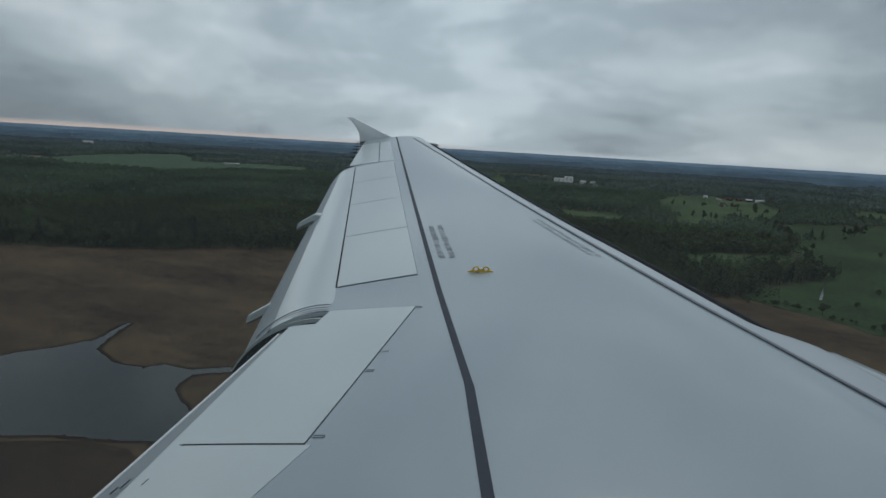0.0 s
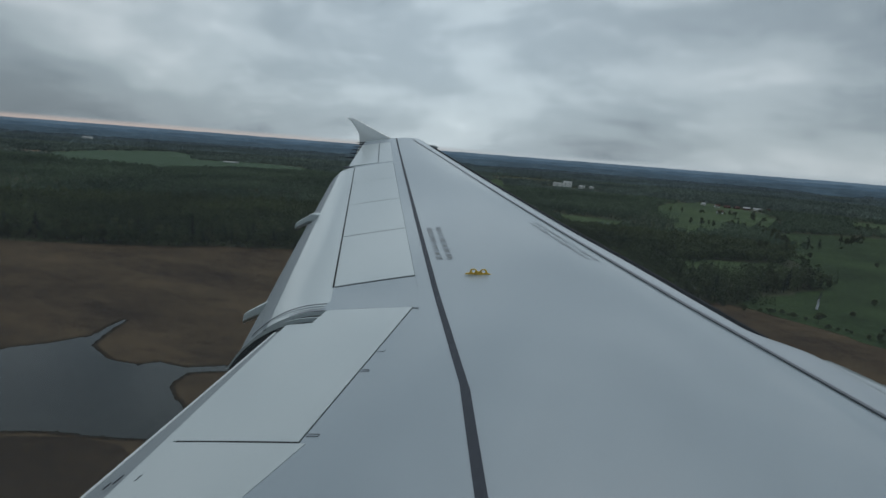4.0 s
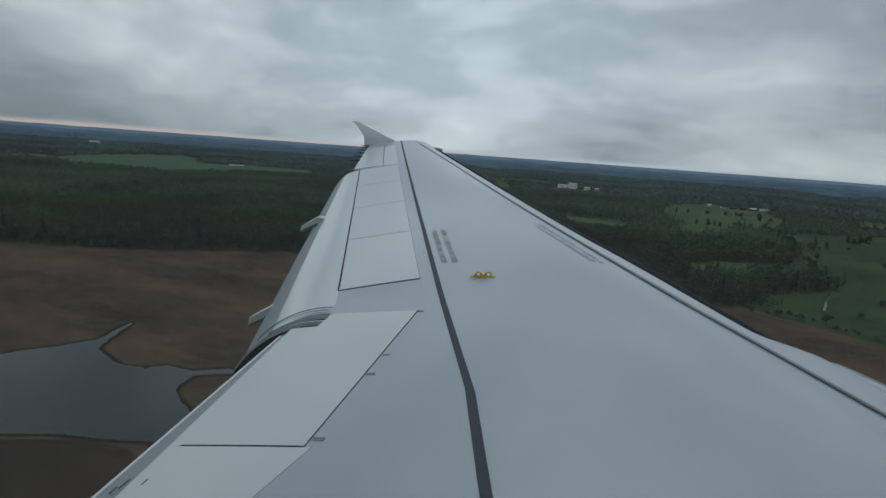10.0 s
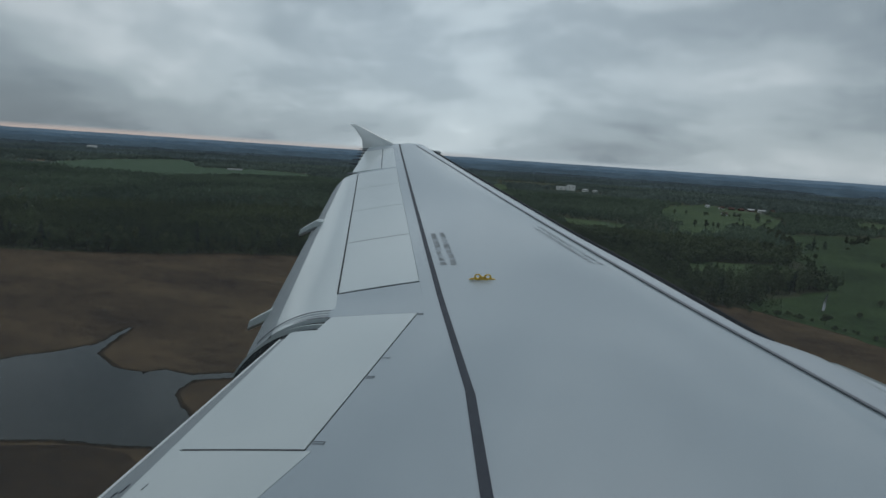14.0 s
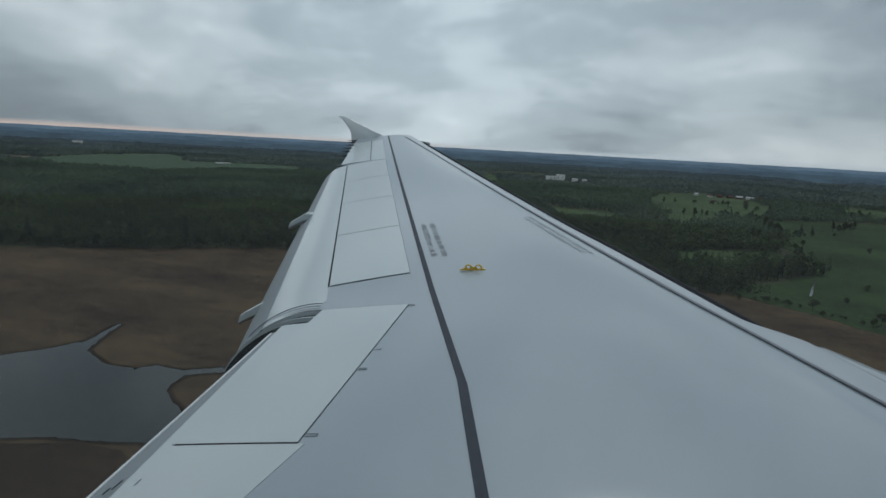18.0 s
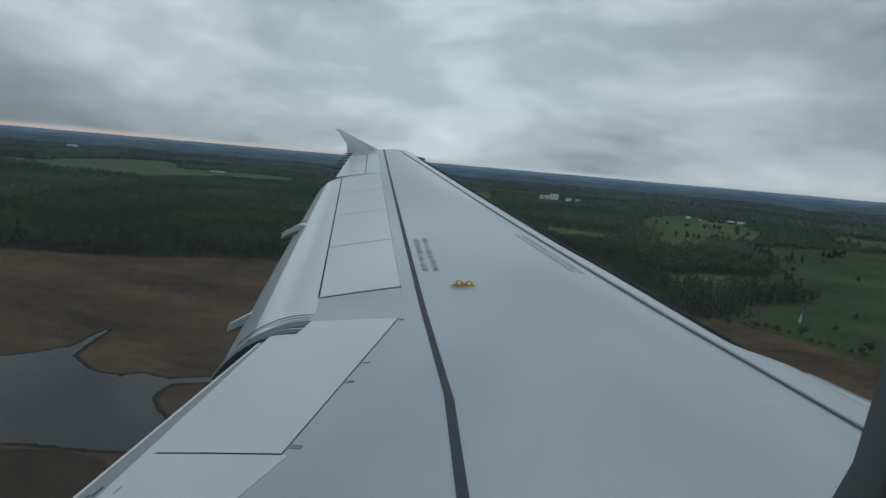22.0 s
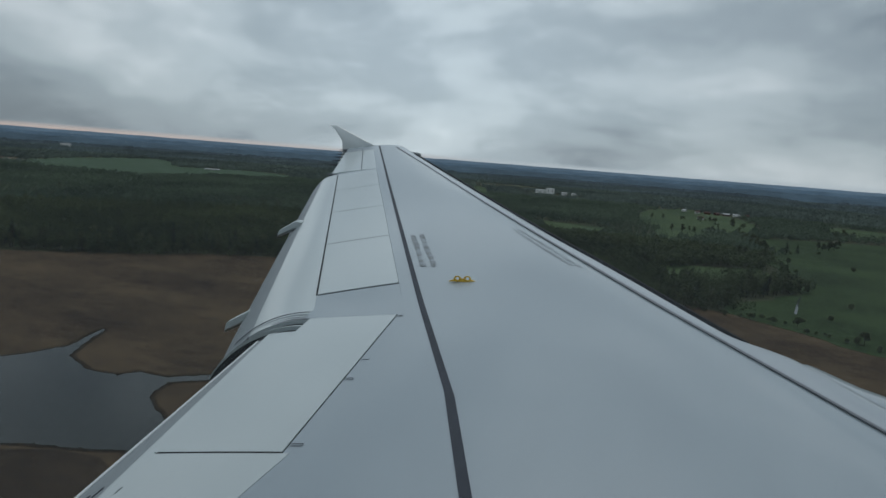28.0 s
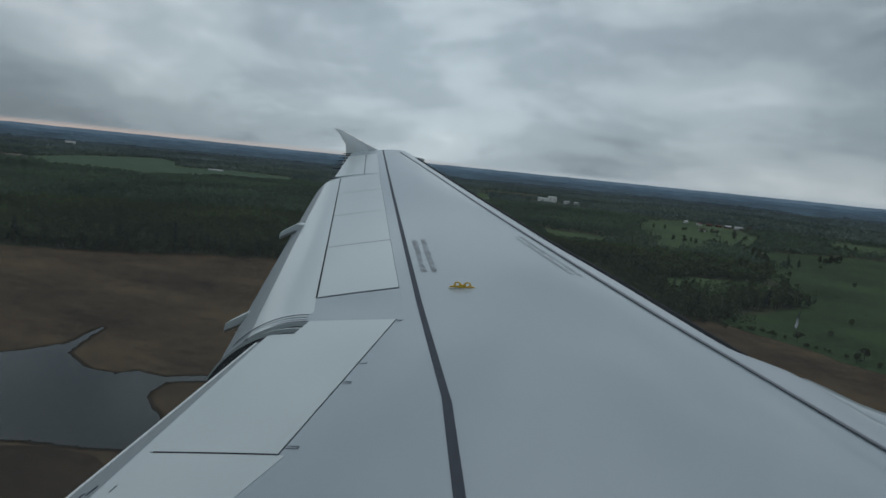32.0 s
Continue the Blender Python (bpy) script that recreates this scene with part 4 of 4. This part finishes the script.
def along(line, n, near, deep, kinds, lo, hi):
    """Trees along the edge of a wood, from near to deep metres behind it."""
    ln = [math.dist(p, q) for p, q in zip(line, line[1:])]
    for i in range(n):
        d = (i + rnd.random()) / n * sum(ln)
        k = 0
        while d > ln[k] and k < len(ln) - 1:
            d -= ln[k]
            k += 1
        (x0, y0), (x1, y1) = line[k], line[k + 1]
        x, y = x0 + (x1 - x0) * d / ln[k], y0 + (y1 - y0) * d / ln[k]
        r = math.hypot(x, y)
        back = rnd.uniform(near, deep)
        put(rnd.choice(kinds), x * (1 + back / r), y * (1 + back / r), rnd, lo, hi)


# the front of the dark wood behind the bog
FRONT = [(-520, 262), (-386, 328), (-331, 351), (-314, 359), (-262, 395), (-217, 419), (-120, 447)]
along(FRONT, 95, 1, 9, (2, 3, 3, 4, 5), 0.5, 0.85)
along(FRONT, 90, 8, 26, (0, 0, 1, 1, 2, 4), 0.75, 1.05)
along(FRONT, 26, -7, 2, (5, 5, 3), 0.4, 0.8)
# the wood and scrub between the brown bog and the meadow
along([(40, 402), (89, 418), (100, 450), (160, 514)], 40, 0, 22, (0, 1, 2, 3, 4, 4), 0.6, 0.95)
along([(30, 410), (80, 414), (98, 440)], 14, -6, 3, (5, 5, 3), 0.4, 0.8)
along([(-40, 650), (66, 655), (180, 690), (208, 790), (215, 950)], 46, 0, 18, (0, 1, 1, 2, 3, 4), 0.7, 1.0)
along([(60, 410), (112, 394), (138, 364), (176, 344)], 26, -4, 7, (5, 5, 5, 3), 0.3, 0.75)
# lone trees, bushes and hedges on the meadows
for x0, y0, x1, y1, n, w in ((300, 905, 326, 914, 5, 5), (395, 1150, 452, 1166, 12, 5), (470, 1180, 560, 1160, 14, 6), (130, 995, 245, 1030, 16, 8), (215, 1180, 330, 1230, 9, 14), (120, 1250, 290, 1290, 14, 9), (-40, 760, 30, 790, 12, 7), (60, 1555, 180, 1590, 12, 9)):
    for i in range(n):
        u = rnd.random()
        put(rnd.choice((1, 2, 3, 3, 4, 5)), x0 + (x1 - x0) * u + rnd.gauss(0, w), y0 + (y1 - y0) * u + rnd.gauss(0, w), rnd, 0.5, 0.95)
for x, y, k in ((238, 806, 5), (196, 640, 5), (205, 700, 3), (280, 840, 5), (350, 980, 3), (170, 560, 5), (180, 470, 5), (150, 420, 5)):
    put(k, x, y, rnd, 0.6, 0.95)


def build_reeds():
    """Dark reeds along the shores: upright blades in loose rows."""
    rng = np.random.default_rng(17)
    pts = widened(outline(POND_SHORE, 1.0, 1.3, 11), 0.9)
    v = []
    for x, y in pts:
        for j in range(6):
            cx, cy = x + rng.normal(0, 0.45), y + rng.normal(0, 0.45)
            a, w, h = rng.uniform(0, math.pi), rng.uniform(0.18, 0.4), rng.uniform(0.2, 0.55)
            dx, dy = math.cos(a) * w, math.sin(a) * w
            lx, ly = rng.normal(0, 0.25, 2)
            v += [(cx - dx, cy - dy, GROUND), (cx + dx, cy + dy, GROUND), (cx + dx * 0.7 + lx, cy + dy * 0.7 + ly, GROUND + h), (cx - dx * 0.7 + lx, cy - dy * 0.7 + ly, GROUND + h * 0.8)]
    tagged(new("reeds", quad_mesh("reeds", v, REED)), "dark dead reeds fringing the pond", "reeds", kind="stuff")


build_reeds()


def build_tussocks():
    """Sedge tussocks in drifts over the bog: low caps, each with a raised back."""
    rng = np.random.default_rng(23)
    v = []
    pond = outline(POND_SHORE, 4, 1.3, 11)
    while len(v) < 4 * 12000:
        a, d = rng.uniform(radians(-66), radians(30)), 95 + 340 * rng.random() ** 0.7
        x, y = d * math.sin(a), d * math.cos(a)
        drift = noise.noise(Vector((x * 0.03, y * 0.05, 1.5))) + 0.5 * noise.noise(Vector((x * 0.11, y * 0.13, 3.5)))
        if drift < rng.uniform(-0.1, 0.5) or not inside(x, y, BOG_LAND) or inside(x, y, pond):
            continue
        turn, r, h = rng.uniform(0, 6.283), rng.uniform(0.2, 0.55), rng.uniform(0.05, 0.22)
        for k, z in ((0, 0.12), (1, 0.12), (2, 0.14 + h), (3, 0.14 + h * 0.6)):
            rr = r * rng.uniform(0.6, 1.1)
            v.append((x + rr * math.cos(turn + k * 1.571), y + rr * math.sin(turn + k * 1.571), GROUND + z))
    tagged(new("sedge_tussocks", quad_mesh("sedge_tussocks", v, SEDGE)), "dry brown sedge tussocks scattered over the bog", "sedge", kind="stuff")


build_tussocks()


def build_woods(name, r0, r1, cell, clumps, seed, label, mat=CANOPY, az0=-60, az1=32):
    """All the trees of a belt as one mesh."""
    rng = np.random.default_rng(seed)
    chunks = []
    x0, x1 = r1 * math.sin(radians(az0)), r1 * math.sin(radians(az1))
    for gx in np.arange(x0, x1, cell):
        for gy in np.arange(-0.3 * r1 if r1 < 1000 else 0, r1, cell):
            x, y = gx + rng.uniform(-0.5, 0.5) * cell, gy + rng.uniform(-0.5, 0.5) * cell
            d, a = math.hypot(x, y), math.degrees(math.atan2(x, y))
            if not (r0 < d < r1 and az0 < a < az1):
                continue
            wx, wy = noise.noise(Vector((x * 0.02, y * 0.02, 5.0))), noise.noise(Vector((x * 0.02, y * 0.02, 6.0)))
            open_land = noise.noise(Vector((x * 0.0021, y * 0.0016, 2.0)))
            if open_land > (0.62 if d < 1200 else 0.42) or any(inside(x + 26 * wx, y + 26 * wy, f) for f in fields):
                continue
            tone = noise.noise(Vector((x * 0.006, y * 0.006, 8.0)))
            spruce = rng.random() < 0.5 - tone
            h = (rng.uniform(12, 18) if spruce else rng.uniform(8, 14)) * (1.0 if r1 < 1000 else 0.8)
            r = rng.uniform(2.4, 3.4) if spruce else rng.uniform(3.6, 5.2)
            r *= max(1.0, cell / 8.5)
            c, s = crown_points(rng, "spruce" if spruce else "leaf", clumps, h, r)
            v = quads(rng, c, s * (1.1 if clumps > 30 else 1.3 if clumps > 10 else 1.9), h)
            chunks.append(v + (x, y, GROUND))
    ob = new(name, quad_mesh(name, np.concatenate(chunks), mat))
    return tagged(ob, label, "woods", kind="stuff")


build_woods("woods", 300, 760, 6.4, 56, 31, "dark mixed spruce and birch woods behind the bog")
# from here outwards each belt's colour holds more haze
build_woods("woods", 760, 1600, 9.0, 20, 32, "mixed woods between the fields, slight haze in their colour", CANOPY_BELT)
build_woods("woods", 1600, 2500, 15.0, 9, 33, "woods rolling into the distance, haze in their colour", CANOPY_MID)
build_woods("woods", 2500, 3400, 20.0, 8, 34, "woods far off, bluish haze in their colour", CANOPY_FAR)
build_woods("woods", 3400, 4200, 26.0, 7, 35, "distant woods towards the horizon, blue haze in their colour", CANOPY_HAZED)


# ---- buildings ----
def house(name, x, y, turn, w, d, h, roof_h, wall, roof, label, windows=3):
    t = tagged(new(name), label, "house", "buildings of the hamlet")
    t.matrix_basis = pose(x, y, GROUND, 0, 0, turn)
    vs = [(-w, -d, -0.5), (w, -d, -0.5), (w, d, -0.5), (-w, d, -0.5), (-w, -d, h), (w, -d, h), (w, d, h), (-w, d, h), (-w, 0, h + roof_h), (w, 0, h + roof_h)]
    part("wall", vs, [(0, 1, 5, 4), (2, 3, 7, 6), (1, 2, 6, 9, 5), (3, 0, 4, 8, 7), (4, 5, 9, 8), (6, 7, 8, 9), (3, 2, 1, 0)], wall, t)
    e, o = 0.5, 0.25
    k = roof_h / d
    rows = [[(-w - e, -d - e, h - e * k + o), (w + e, -d - e, h - e * k + o)], [(-w - e, 0, h + roof_h + o), (w + e, 0, h + roof_h + o)], [(-w - e, d + e, h - e * k + o), (w + e, d + e, h - e * k + o)]]
    part("roof", *slab(rows, 0.22), roof, t)
    for i in range(windows):
        cx = -w + 2 * w * (i + 0.5) / windows
        vs = [(cx - 0.6, -d - 0.03, h * 0.4), (cx + 0.6, -d - 0.03, h * 0.4), (cx + 0.6, -d - 0.03, h * 0.8), (cx - 0.6, -d - 0.03, h * 0.8)]
        part("window", *slab([[(cx - 0.6, -d - 0.06, h * 0.8), (cx + 0.6, -d - 0.06, h * 0.8)], [(cx - 0.6, -d + 0.02, h * 0.8), (cx + 0.6, -d + 0.02, h * 0.8)]], h * 0.4), GLASS_DARK, t)
    return t


house("white_hall", -105, 1944, 8, 12, 9, 16, 0.6, WALL_WHITE, ROOF_PALE, "tall white hall with a pale roof among trees", 2)
house("white_hall", -133, 1942, 8, 15, 7, 10, 0.6, WALL_WHITE, ROOF_PALE, "long low white wing against the hall", 3)
house("white_hall", -62, 1930, -5, 8, 6, 7, 1.5, WALL_WHITE, ROOF_GREY, "low white outbuilding near the hall", 4)
house("white_hall", -34, 1915, 12, 6, 5, 6.5, 1.5, WALL_WHITE, ROOF_GREY, "small white storehouse near the hall", 3)
house("white_hall", -2249, 2390, 42, 20, 9, 16, 2, WALL_WHITE, ROOF_GREY, "pale hall far beyond the woods", 9)
house("white_hall", -1010, 1580, 30, 20, 6, 2.6, 1.0, WALL_WHITE, ROOF_GREY, "long low greenhouse hall in a field", 12)
for x, y, tn, w, wall, roof, lab in ((256, 1560, 10, 7, WALL_WHITE, ROOF_RED, "white farmhouse with a red roof"), (276, 1552, -20, 9, WALL_RED, ROOF_RED, "red wooden farmhouse with a tiled roof"), (297, 1556, 30, 8, WALL_RED, ROOF_RED, "red wooden barn with a tiled roof"),
                                     (318, 1560, 0, 10, WALL_RED, ROOF_GREY, "red barn with a grey roof"), (340, 1553, -8, 13, WALL_WHITE, ROOF_GREY, "long white stable with a pale roof"), (230, 1590, 15, 6, WALL_WHITE, ROOF_GREY, "small white house with a grey roof"), (365, 1570, 20, 6, WALL_RED, ROOF_RED, "small red shed at the hamlet's edge")):
    house("farmhouse", x, y, tn, w * 0.7, 3.8, 3.4, 2.6, wall, roof, lab)
house("farmhouse", 226, 1340, 15, 5, 4, 3.4, 2.4, WALL_WHITE, ROOF_RED, "white cottage by the farm track")
house("farmhouse", 545, 1190, 35, 6, 4, 3.4, 2.6, WALL_RED, ROOF_RED, "red farmhouse with a red tiled roof behind the hedge")
